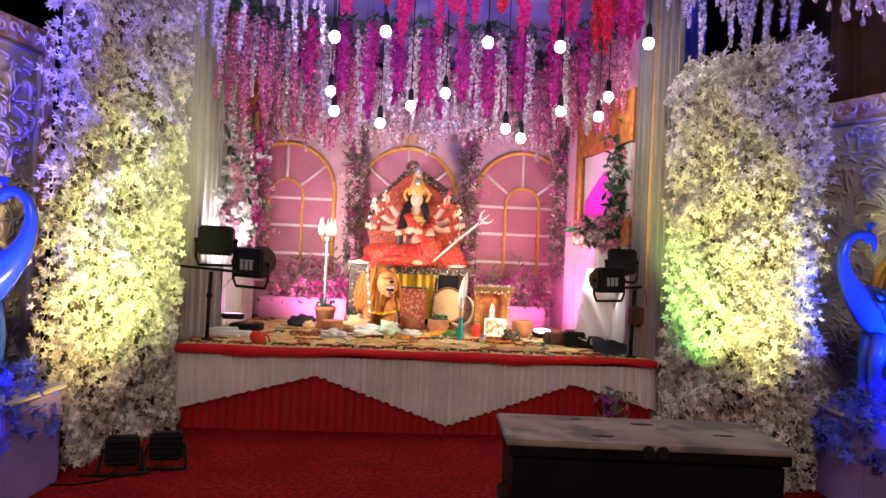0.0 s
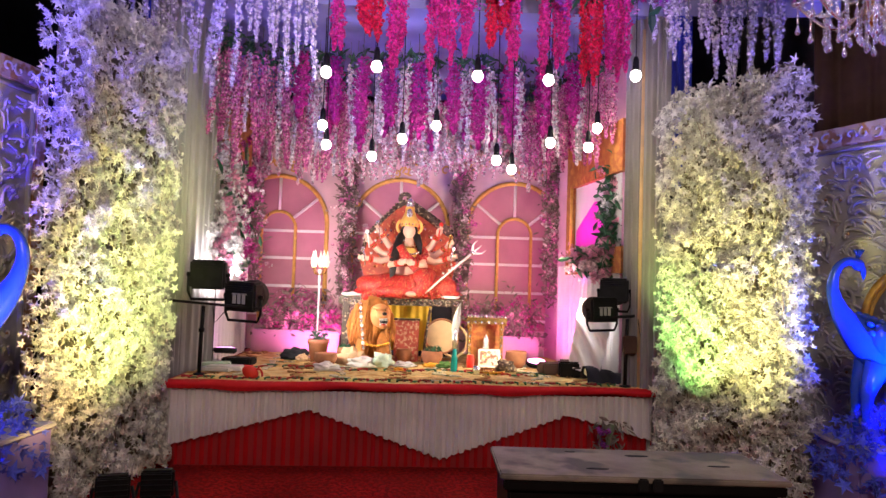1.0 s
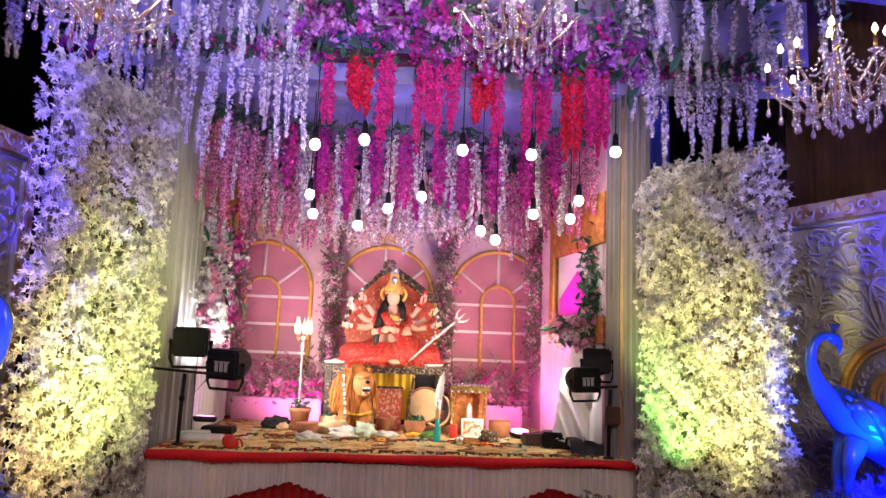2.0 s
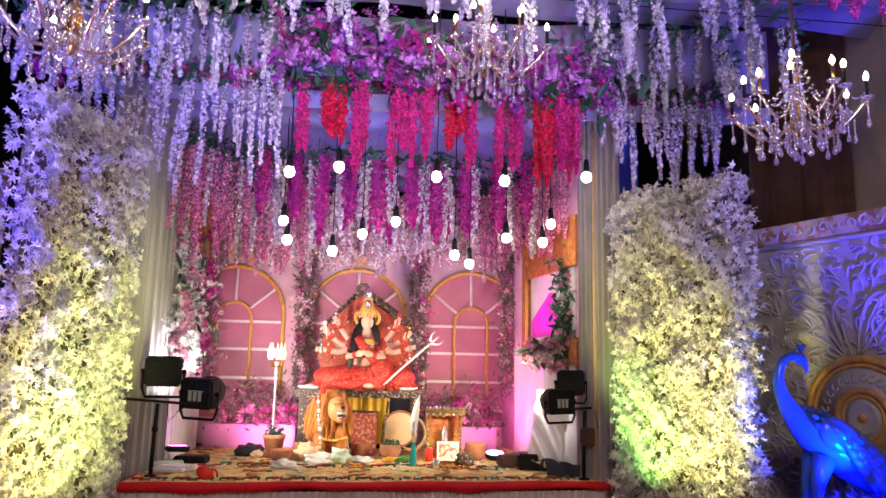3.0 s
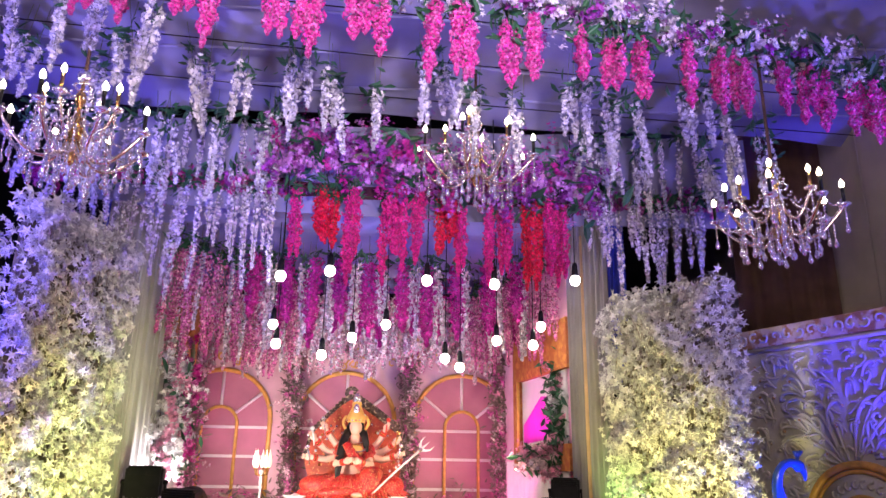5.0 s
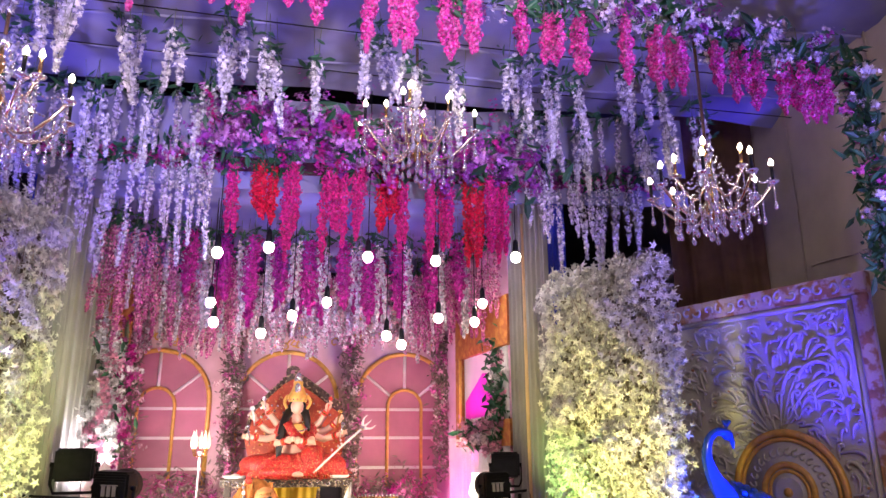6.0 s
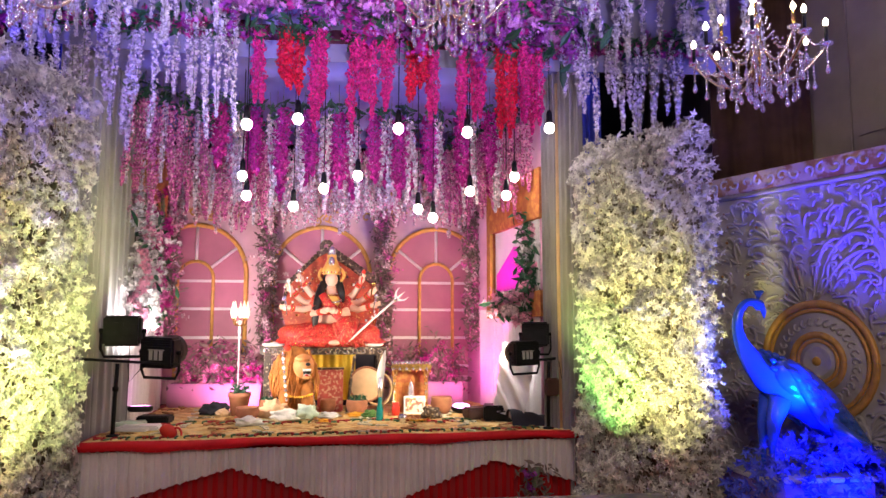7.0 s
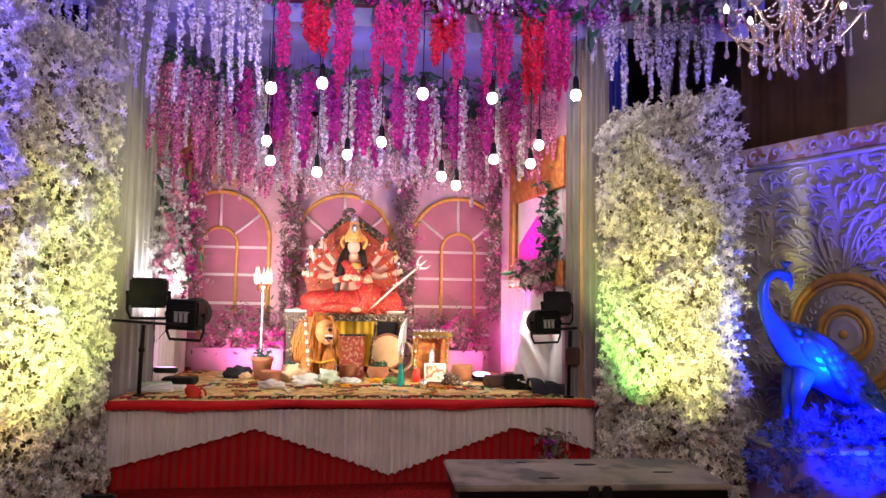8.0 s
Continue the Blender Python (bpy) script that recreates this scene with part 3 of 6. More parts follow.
def swag(u, v):
    """A white sheet drawn down to one side."""
    x = 1.34 + (0.36 - 0.16 * (1 - v)) * u + 0.10 * v * (1 - u)
    y = 6.95 - 0.38 * u
    z = 0.80 + (1.45 - 0.80) * v - 0.10 * u * (1 - v)
    d = 0.03 * math.sin((u * 1.2 + v * 2.2) * 9)
    return x - 0.4 * d, y - d, z


thing("draped_sheet", Geo().sheet(swag, 50, 40, "white_cloth"), "white sheet drawn over dark equipment boxes", "cloth")
for x in (1.85, 1.93, 2.0):
    thing("bamboo_pole", Geo().tube([(x, front_y(x) + 0.16, SZ - 0.03), (x - 0.01, front_y(x) + 0.15, 2.0), (x, front_y(x) + 0.16, 3.9)], 0.02, "tan_skin", 10), "pale gold upright pole beside the drape", "pole", "corner poles")
for x, y in ((-2.12, 7.02), (1.765, 6.5)):
    thing("black_pole", Geo().tube([(x, y, SZ), (x + 0.005, y, 2.2), (x, y, 3.9)], 0.016, "black_metal", 8), "thin black upright pole at the set corner", "pole", "corner poles")

hang("blue_drape", "narrow royal blue drape behind the flower wall", -2.62, 6.3, -2.34, 6.42, 2.6, 4.1, 4, 0.02, "blue_cloth", 40)
hang("blue_drape", "narrow royal blue drape behind the flower wall", 2.05, 6.5, 2.3, 6.4, 2.5, 4.1, 4, 0.02, "blue_cloth", 40)
# canopy over the stage, its front band and the dark gap above
thing("stage_canopy", Geo().sheet(lambda u, v: (-2.5 + 4.6 * u, 5.98 + 3.4 * v, 3.98 + 0.03 * math.sin(v * 26) + 0.02 * math.sin(u * 9)), 40, 60, "canopy_cloth"), "cloth canopy over the stage, coloured as if lit blue", "canopy", kind="structure")


def band(u, v):
    x = -2.75 + 6.05 * u
    return x, 5.92 + 0.012 * math.sin(x * 11) + 0.15 * abs(x / 3.3) ** 2 * -1, 4.14 + (0.60 if x > -0.9 else 0.545) * v + 0.01 * math.sin(x * 5)


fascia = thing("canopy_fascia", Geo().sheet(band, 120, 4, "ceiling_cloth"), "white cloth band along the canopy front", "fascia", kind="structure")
part("flower_backing", Geo().sheet(lambda u, v: (-2.62 + 5.6 * u, 5.935 - 0.12 * abs(2 * u - 1) ** 2, 3.98 + 0.20 * v), 60, 2, "deep_maroon"), fascia, "maroon cloth behind the flower band")
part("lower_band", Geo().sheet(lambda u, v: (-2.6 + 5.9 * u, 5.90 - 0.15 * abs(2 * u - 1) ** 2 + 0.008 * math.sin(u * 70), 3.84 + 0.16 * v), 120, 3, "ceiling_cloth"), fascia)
part("upper_beam", Geo().box((-2.5, 8.7, 3.42), (1.6, 8.9, 3.62), "dark_cloth"), fascia, "dark beam behind the strands")

# flower walls
def star_wall(name, label, ax, ay, bx, by, top, n, seed):
    """A wall of white star-shaped leaves from (ax, ay) to (bx, by) in the plan, front on local -y."""
    L = math.hypot(bx - ax, by - ay)
    m = pose(ax, ay, 0, 0, 0, math.degrees(math.atan2(by - ay, bx - ax)))
    rng = np.random.default_rng(seed)
    root = thing(name, Geo().box((0.04, 0.0, 0), (L - 0.04, 0.06, top - 0.05), "shaded_backing", 0.01), label, "flower wall", "flower walls", at=m)
    star = [(0, 0, 0)]
    for i in range(5):
        for a, r in ((i * 1.2566, 1.0), (i * 1.2566 + 0.628, 0.40)):
            star.append((math.cos(a) * r, math.sin(a) * r, -0.16 if r > 0.6 else 0.10))
    faces = [(0, 1 + 2 * i, 1 + (2 * i + 1) % 10) for i in range(5)] + [(0, 1 + (2 * i + 9) % 10, 1 + 2 * i) for i in range(5)]
    g = Geo()
    x, z = rng.uniform(-0.03, L + 0.03, n), rng.uniform(0.02, top, n)
    lump = 0.5 + 0.5 * np.sin(x * 9 + 2 * np.sin(z * 5)) * np.sin(z * 7 + x * 3)
    y = -rng.uniform(0.0, 0.10, n) - 0.17 * lump ** 1.3
    nrm = rng.normal(size=(n, 3)) * (0.55, 0.45, 0.55) + (0, -1, 0.1)
    sizes = rng.uniform(0.020, 0.048, n)
    edge = rng.random(n) < 0.14
    x = np.where(edge, rng.choice((-0.05, L + 0.05), n) + rng.normal(size=n) * 0.03, x)
    y = np.where(edge, rng.uniform(-0.16, 0.08, n), y)
    g.scatter(star, faces, np.stack((x, y, z), 1), sizes, nrm, "leaf_white", rng)
    k = n // 14
    tops = np.stack((rng.uniform(-0.05, L + 0.05, k), rng.uniform(-0.15, 0.08, k), top + np.abs(rng.normal(size=k)) * 0.07), 1)
    g.scatter(star, faces, tops, rng.uniform(0.028, 0.06, k), rng.normal(size=(k, 3)) + (0, -0.6, 0.4), "leaf_white", rng)
    tagged(part("star_leaves", g, root, "white star-shaped artificial leaves"), kind="stuff")
    t = Geo()
    for i in range(90):
        x, z = rng.uniform(0, L), rng.uniform(0.1, top - 0.2)
        p = np.array([(x + 0.05 * math.sin(q * 3 + i), -0.05 - 0.05 * math.sin(q * 2), z + 0.3 * q) for q in np.linspace(0, 1, 6)])
        t.tube(p, 0.004, "cream_cloth", 4)
    tagged(part("twigs", t, root, "thin pale twigs"), kind="stuff")
    return root


star_wall("flower_wall", "tall wall of white star-shaped leaves lit yellow and green", 2.03, 5.95, 2.57, 4.98, 3.02, 8800, 3)
star_wall("flower_wall", "tall wall of white star-shaped leaves lit warm yellow", -2.53, 4.72, -2.26, 5.84, 3.36, 10000, 4)


# carved panels
def carved_panel(name, label, ax, ay, bx, by, top, medallion_at, seed):
    L = math.hypot(bx - ax, by - ay)
    m = pose(ax, ay, 0, 0, 0, math.degrees(math.atan2(by - ay, bx - ax)))
    rng = np.random.default_rng(seed)
    root = thing(name, Geo().box((0, 0.0, 0), (L, 0.05, top - 0.005), "carved_white", 0.005), label, "carved panel", "carved panels", at=m)
    g = Geo()
    for lo, hi in (((-0.01, -0.025, top - 0.16), (L + 0.01, 0.056, top)), ((-0.01, -0.025, 0), (0.10, -0.002, top - 0.162)), ((L - 0.10, -0.025, 0), (L + 0.01, -0.002, top - 0.162))):
        g.box(lo, hi, "carved_gold", 0.008)
    for i in range(int(L / 0.11)):
        th = np.linspace(0, 5.0, 12)
        r = 0.05 * (1 - th / 6.5)
        g.tube(np.stack((0.06 + i * 0.11 + r * np.cos(th + i * 2.4), 0 * th - 0.03, top - 0.08 + r * np.sin(th + i * 2.4)), 1), 0.010, "carved_white", 5)
    part("frame", g, root, "gold-brown carved frame")
    bead = Geo()
    for z0, z1, x0, x1 in ((top - 0.19, top - 0.19, 0.12, L - 0.12), (0.05, top - 0.19, 0.13, 0.13), (0.05, top - 0.19, L - 0.13, L - 0.13)):
        bead.tube([(x0, -0.012, z0), ((x0 + x1) / 2, -0.012, (z0 + z1) / 2), (x1, -0.012, z1)], 0.018, "carved_white", 8)
    part("inner_moulding", bead, root)
    rel = Geo()
    axis = medallion_at[0] - 0.06 if medallion_at else L / 2
    taken = []

    def inside(px, pz, edge=0.0):
        ok = (px > 0.165 + edge) & (px < L - 0.165 - edge) & (pz > 0.08) & (pz < top - 0.22 - edge)
        if medallion_at:
            ok &= np.hypot(px - medallion_at[0], pz - medallion_at[1]) > 0.46 + edge
        return ok.all()

    def plume(x, z, size, ang, bend, thick):
        """A tapering acanthus frond that rolls up into a volute at its tip."""
        u = np.linspace(0, 1, 20)
        a = ang + bend * (0.5 * u + 4.4 * u ** 3.2)
        step = size / 19 * (1.25 - 0.85 * u)
        px, pz = x + np.cumsum(np.cos(a) * step), z + np.cumsum(np.sin(a) * step)
        if not inside(px, pz):
            return False
        rel.tube(np.stack((px, 0 * px - 0.012 - 0.014 * u, pz), 1), thick * (0.40 + 0.95 * np.sin(np.pi * np.clip(u * 0.85 + 0.08, 0, 1))), "carved_white", 6)
        rel.ball((px[-1], -0.026, pz[-1]), thick * 1.05, "carved_gold" if rng.random() < 0.22 else "carved_white", 7, 5)
        taken.extend((px[i], pz[i]) for i in range(2, 20, 4))
        return True

    # tall plumes rising from the middle and rolling outwards, mirrored about the axis
    zc = top - 1.15
    for size, ang, bend in ((0.78, 84, -0.55), (0.95, 72, -0.62), (0.92, 58, -0.75), (0.80, 42, -0.9), (0.62, 24, -1.0), (0.72, 66, 0.7), (0.5, 5, -0.9)):
        for side in (-1, 1):
            plume(axis + side * 0.03, zc, size, radians(90 - side * (90 - ang)), bend * side, 0.0135)
    for cz, size in ((top - 0.62, 0.34), (top - 0.9, 0.40), (0.45, 0.42), (0.8, 0.36)):
        for ang in (78, 55, 30, 5):
            for side in (-1, 1):
                plume(axis + side * (0.30 if cz > 1 else 0.40), cz, size, radians(90 - side * (90 - ang)), -0.95 * side, 0.0115)
    # close scrollwork filling what is left, also mirrored
    for gap, low, high, tries, thick in ((0.075, 0.28, 0.40, 600, 0.0125), (0.05, 0.17, 0.25, 1500, 0.0105), (0.036, 0.09, 0.14, 2000, 0.0085)):
        for _ in range(tries):
            d, z = rng.uniform(0.0, L), rng.uniform(0.1, top - 0.24)
            ang, bend, size = rng.uniform(-0.3, 2.2), rng.choice((-1.0, -0.8, 0.9)), rng.uniform(low, high)
            for side in (-1, 1):
                x = axis + side * d
                if 0.17 < x < L - 0.17 and (not taken or (np.hypot(*(np.array(taken) - (x, z)).T)).min() > gap):
                    plume(x, z, size, math.pi / 2 - side * (math.pi / 2 - ang), bend * side, thick)
    part("relief", rel, root, "carved white leaf scrolls")
    if medallion_at:
        mx, mz = medallion_at
        med = part("medallion", Geo().lathe([(0.0, 0.045), (0.05, 0.05), (0.10, 0.045), (0.115, 0.05), (0.12, 0.035), (0.30, 0.035), (0.30, 0.03), (0.44, 0.03), (0.44, -0.01)], "carved_white", (mx, -0.008, mz), 56, "y"), root, "round carved medallion")
        for r, w in ((0.435, 0.030), (0.385, 0.016), (0.20, 0.026), (0.155, 0.014)):
            th = np.linspace(0, 2 * np.pi, 57)
            part("gold_ring", Geo().tube(np.stack((mx + r * np.cos(th), 0 * th - 0.045, mz + r * np.sin(th)), 1), w, "gold_paint", 8, caps=False, flat=0.8), med, "gold ring moulding")
        knob = Geo().ball((mx, -0.06, mz), (0.035, 0.02, 0.035), "gold_paint", 14, 8)
        part("knob", knob, med, "gold centre knob")
        wr = Geo()
        for i in range(30):
            a = i * 2 * math.pi / 30
            th = np.linspace(0, 4.5, 9)
            r = 0.036 * (1 - th / 6)
            wr.tube(np.stack((mx + 0.29 * math.cos(a) + r * np.cos(th + a), 0 * th - 0.048, mz + 0.29 * math.sin(a) + r * np.sin(th + a)), 1), 0.009, "carved_white", 5)
        part("leaf_wreath", wr, med, "carved leaf wreath")
    return root


carved_panel("carved_panel", "white carved scrollwork panel with a round gold medallion", 3.04, 6.12, 3.83, 4.35, 2.90, (1.165, 1.34), 5)
carved_panel("carved_panel", "white carved scrollwork panel in a gold frame", -3.34, 3.55, -2.985, 5.42, 3.05, None, 6)


# ---- flowers overhead ----
def garland_mesh(name, length, key, seed, width=0.05, density=300, size=0.024, second=None, shape="petal"):
    rng = np.random.default_rng(seed)
    n = int(length * density)
    t = rng.random(n) ** 0.9
    env = width * (0.55 + 0.45 * np.sin(np.pi * np.clip(t * 0.9 + 0.12, 0, 1))) * np.where(t > 0.8, 1.0 - (t - 0.8) * 3.6, 1.0)
    env *= 0.75 + 0.25 * np.sin(t * length * 55 + seed)
    a = rng.uniform(0, 2 * np.pi, n)
    sway = 0.02 * length * np.sin(t * 3 + seed)
    out = np.stack((np.cos(a), np.sin(a), -0.3 + 0 * a), 1)
    p = np.stack((sway, 0.6 * sway, -t * length), 1) + out * env[:, None] * rng.uniform(0.5, 1.05, n)[:, None]
    g = Geo()
    nrm = out + rng.normal(size=(n, 3)) * 0.6
    keys = [key] if second is None else [key, second]
    pick = rng.integers(0, len(keys), n)
    for i, k in enumerate(keys):
        q = pick == i
        g.scatter(*((FLORET, FLORET_F) if shape == "floret" else (PETAL, PETAL_F)), p[q], size * rng.uniform(0.7, 1.3, q.sum()), nrm[q], k, rng)
    return g.mesh(name)


def stem_mesh(length, drop):
    g = Geo().tube([(0, 0, drop), (0.004, 0, 0), (0.02 * length * math.sin(1.5), 0, -length * 0.5), (0, 0, -length * 0.93)], 0.0025, "stem", 5)
    k = 11
    puff(g, np.stack((RNG.normal(size=k) * 0.05, RNG.normal(size=k) * 0.05, RNG.uniform(-0.10, 0.12, k)), 1), RNG.normal(size=(k, 3)), 0.052, "leaf_green", "leaf")
    return g.mesh("stem")


GARLANDS = {}


def garland_kind(tag, label, group, lengths, key, width, second=None, size=0.024, density=300, drop=0.25, shape="petal"):
    made = []
    for i, L in enumerate(lengths):
        root = new("flower_garland", stem_mesh(L, drop))
        tagged(root, label, "garland", group)
        shared_part("blossoms", garland_mesh("blossoms", L, key, 11 * i + len(tag), width, density, size, second, shape), root)
        made.append([root, L, False])
    GARLANDS[tag] = made


def hang_garland(tag, x, y, top, want, tilt=1.5):
    """Hangs the kind's best fitting garland, its top at that place."""
    made = min(GARLANDS[tag], key=lambda e: abs(e[1] - want) + 0.08 * RNG.random())
    m = Matrix.LocRotScale((x, y, top), Euler((radians(RNG.normal() * tilt), radians(RNG.normal() * tilt), RNG.uniform(0, 6.28))), (1, 1, want / made[1]))
    if not made[2]:
        made[0].matrix_basis, made[2] = m, True
    else:
        made[0].scale = (1, 1, 1)
        keep = made[0].matrix_basis.copy()
        made[0].matrix_basis = Matrix.Identity(4)
        copy_thing(made[0], m)
        made[0].matrix_basis = keep


garland_kind("white", "white wisteria garland hanging from the cloth ceiling", "white ceiling garlands", (0.5, 0.6, 0.7, 0.85), "petal_white", 0.042, None, 0.020, 270, 0.40, "floret")
garland_kind("lilac", "pale lilac wisteria garland along the canopy front", "pale canopy garlands", (0.6, 0.7, 0.8, 1.0), "petal_white", 0.036, "petal_lilac", 0.017, 330, 0.12, "floret")
garland_kind("hot", "hot pink wisteria garland", "hot pink garlands", (0.4, 0.6, 0.75), "petal_hot_pink", 0.054, "petal_hot_pink", 0.0165, 1500)
garland_kind("near", "hot pink wisteria bunch under the flower bank", "near pink bunches", (0.35, 0.45, 0.55), "petal_fuchsia", 0.050, "petal_rose", 0.0135, 2300)
garland_kind("red", "bright red wisteria garland", "red garlands", (0.5, 0.7), "petal_red", 0.052, None, 0.019, 1000)
garland_kind("magenta", "deep magenta wisteria garland under the canopy", "magenta garlands", (0.65, 0.85), "petal_magenta", 0.105, "petal_magenta", 0.019, 2200, 0.3)
garland_kind("blush", "pale pink wisteria strand before the back wall", "pink strands", (0.6, 0.9, 1.1), "petal_white", 0.042, "petal_pale", 0.024, 460, 0.3)
garland_kind("rose", "rose pink wisteria strand along the set side", "rose strands", (0.9, 1.2), "petal_rose", 0.055, "petal_blush", 0.021, 480, 0.3)

# white bunches on the cloth ceiling: two to four strands from one leafy point, some splayed
def white_bunch(x, y, top, low, high, k):
    for j in range(k):
        hang_garland("white", x + (j - 0.5 * (k - 1)) * 0.055 + RNG.uniform(-0.02, 0.02), y + RNG.uniform(-0.06, 0.06), top + RNG.uniform(-0.14, 0.04), RNG.uniform(low, high), 7.0 if k > 2 else 3.0)


for i in range(20):
    x = -3.65 + i * 0.355 + RNG.uniform(-0.07, 0.07)
    white_bunch(x, 4.75 + 0.2 * math.sin(i * 2.1) + 0.08 * x, 4.62 + RNG.uniform(-0.05, 0.08), 0.36, 0.66 + (0.12 if x > 1.4 else 0), 2 + (i * 5 + 1) % 3)
for i in range(15):
    x = -3.3 + i * 0.46 + RNG.uniform(-0.12, 0.12)
    if x < -0.9 or x > 1.6:
        white_bunch(x, 5.4 + RNG.uniform(-0.12, 0.12), 4.50 + RNG.uniform(-0.06, 0.06), 0.42, 0.75, 2 + i % 2)
for i in range(7):
    white_bunch(-3.4 + 0.30 * i + RNG.uniform(-0.06, 0.06), 4.0 + RNG.uniform(-0.12, 0.12), 4.72, 0.45, 0.75, 2)
# pale garlands along the canopy front
for i in range(82):
    x = -2.85 + i * 0.07 + RNG.uniform(-0.03, 0.03)
    if x < -0.95:
        hang_garland("lilac", x, 5.82 + RNG.uniform(-0.06, 0.05) - 0.1 * abs(x / 3.3) ** 2, 4.12 + RNG.uniform(-0.15, 0.1), RNG.uniform(0.55, 1.0))
        if i % 2:
            hang_garland("lilac", x + 0.03, 5.66 + RNG.uniform(-0.06, 0.06), 4.62, RNG.uniform(0.5, 0.9))
    elif x > 1.72:
        hang_garland("lilac", x, 5.82 + RNG.uniform(-0.06, 0.04) - 0.1 * abs(x / 3.3) ** 2, 4.10 + RNG.uniform(-0.1, 0.1), RNG.uniform(0.5, 0.85))
        if i % 2:
            hang_garland("lilac", x + 0.03, 5.6 + RNG.uniform(-0.06, 0.06), 4.62, RNG.uniform(0.5, 0.9))
# hot pink and red bunches below the centre arrangement
for i, (x, kind) in enumerate(((-0.78, "hot"), (-0.60, "red"), (-0.50, "red"), (-0.33, "hot"), (-0.05, "hot"), (0.06, "hot"), (0.20, "hot"), (0.42, "red"), (0.52, "red"),
                               (0.56, "hot"), (0.80, "hot"), (0.92, "hot"), (1.10, "red"), (1.20, "red"), (1.28, "hot"), (1.40, "hot"))):
    for k in range(2 + i % 2):
        y = 5.38 + RNG.uniform(-0.08, 0.08)
        hang_garland(kind, x + RNG.uniform(-0.04, 0.04), y, 3.86 + RNG.uniform(-0.05, 0.1), (0.45 if kind == "red" and x < 0.9 else 0.68) * RNG.uniform(0.8, 1.1))
# deep magenta columns inside, pale strands between them
for i in range(10):
    x = -1.32 + i * 0.29 + RNG.uniform(-0.04, 0.04)
    hang_garland("magenta", x, 6.72 + 0.2 * RNG.random(), 3.72 + RNG.uniform(-0.05, 0.05), RNG.uniform(0.62, 0.84))
    hang_garland("magenta", x + 0.15, 7.45 + 0.25 * RNG.random(), 3.78, RNG.uniform(0.66, 0.85))
    for k in range(2):
        hang_garland("blush", x + 0.10 + 0.07 * k, 7.1 + 0.2 * RNG.random(), 3.75, RNG.uniform(0.6, 1.0))
for i in range(36):
    x = -2.08 + 0.030 * i
    hang_garland("lilac" if i % 4 == 0 else "rose", x, 6.5 + 0.04 * i + RNG.uniform(-0.1, 0.1), 3.75, RNG.uniform(0.75, 1.15))
    if i % 2:
        hang_garland("rose", 1.66 - 0.017 * i, 6.7 + 0.045 * i, 3.72, RNG.uniform(0.7, 1.0))
# pale strands in front of the back wall
strands = Geo()
for i in range(84):
    x, y, L = -2.15 + i * 0.043 + RNG.uniform(-0.02, 0.02), 8.45 + RNG.uniform(-0.15, 0.2), RNG.uniform(0.68, 1.02)
    strands.tube([(x, y, 4.1), (x + 0.01, y, 3.7 - 0.5 * L), (x, y, 3.7 - 0.95 * L)], 0.0025, "stem", 4)
    n = int(L * 560)
    t, a = RNG.random(n), RNG.uniform(0, 6.28, n)
    out = np.stack((np.cos(a), np.sin(a), 0 * a - 0.3), 1)
    wide = 0.048 * (0.6 + 0.4 * np.sin(t * L * 40 + i)) * np.where(t > 0.8, 1.0 - (t - 0.8) * 3.6, 1.0)
    p = np.stack((x + 0.012 * np.sin(t * 4 + i), y + 0 * t, 3.7 - t * L), 1) + out * (wide * RNG.uniform(0.5, 1.05, n))[:, None]
    for j, key in enumerate(("petal_white", "petal_pale", "petal_blush")):
        strands.scatter(PETAL, PETAL_F, p[j::3], 0.028 * RNG.uniform(0.7, 1.3, len(p[j::3])), out[j::3] + RNG.normal(size=p[j::3].shape) * 0.6, key, RNG)
thing("strand_curtain", strands, "dense curtain of pale pink wisteria strands before the back wall", "garlands", kind="stuff")
# near row of hot pink bunches
BX0, BY0, BX1, BY1 = -2.6, 2.82, 3.35, 3.77
for i in range(27):
    u = (i + 0.5) / 27
    x, y = BX0 + (BX1 - BX0) * u, BY0 + (BY1 - BY0) * u
    drop = RNG.uniform(0.32, 0.52)
    x += RNG.uniform(-0.07, 0.07)
    for k in range((2, 2, 3, 3)[i * 7 % 4]):
        hang_garland("near", x + (k - 1) * 0.035 + RNG.uniform(-0.015, 0.015), y + RNG.uniform(-0.05, 0.05), 4.19 + RNG.uniform(-0.05, 0.06), drop * RNG.uniform(0.7, 1.1))


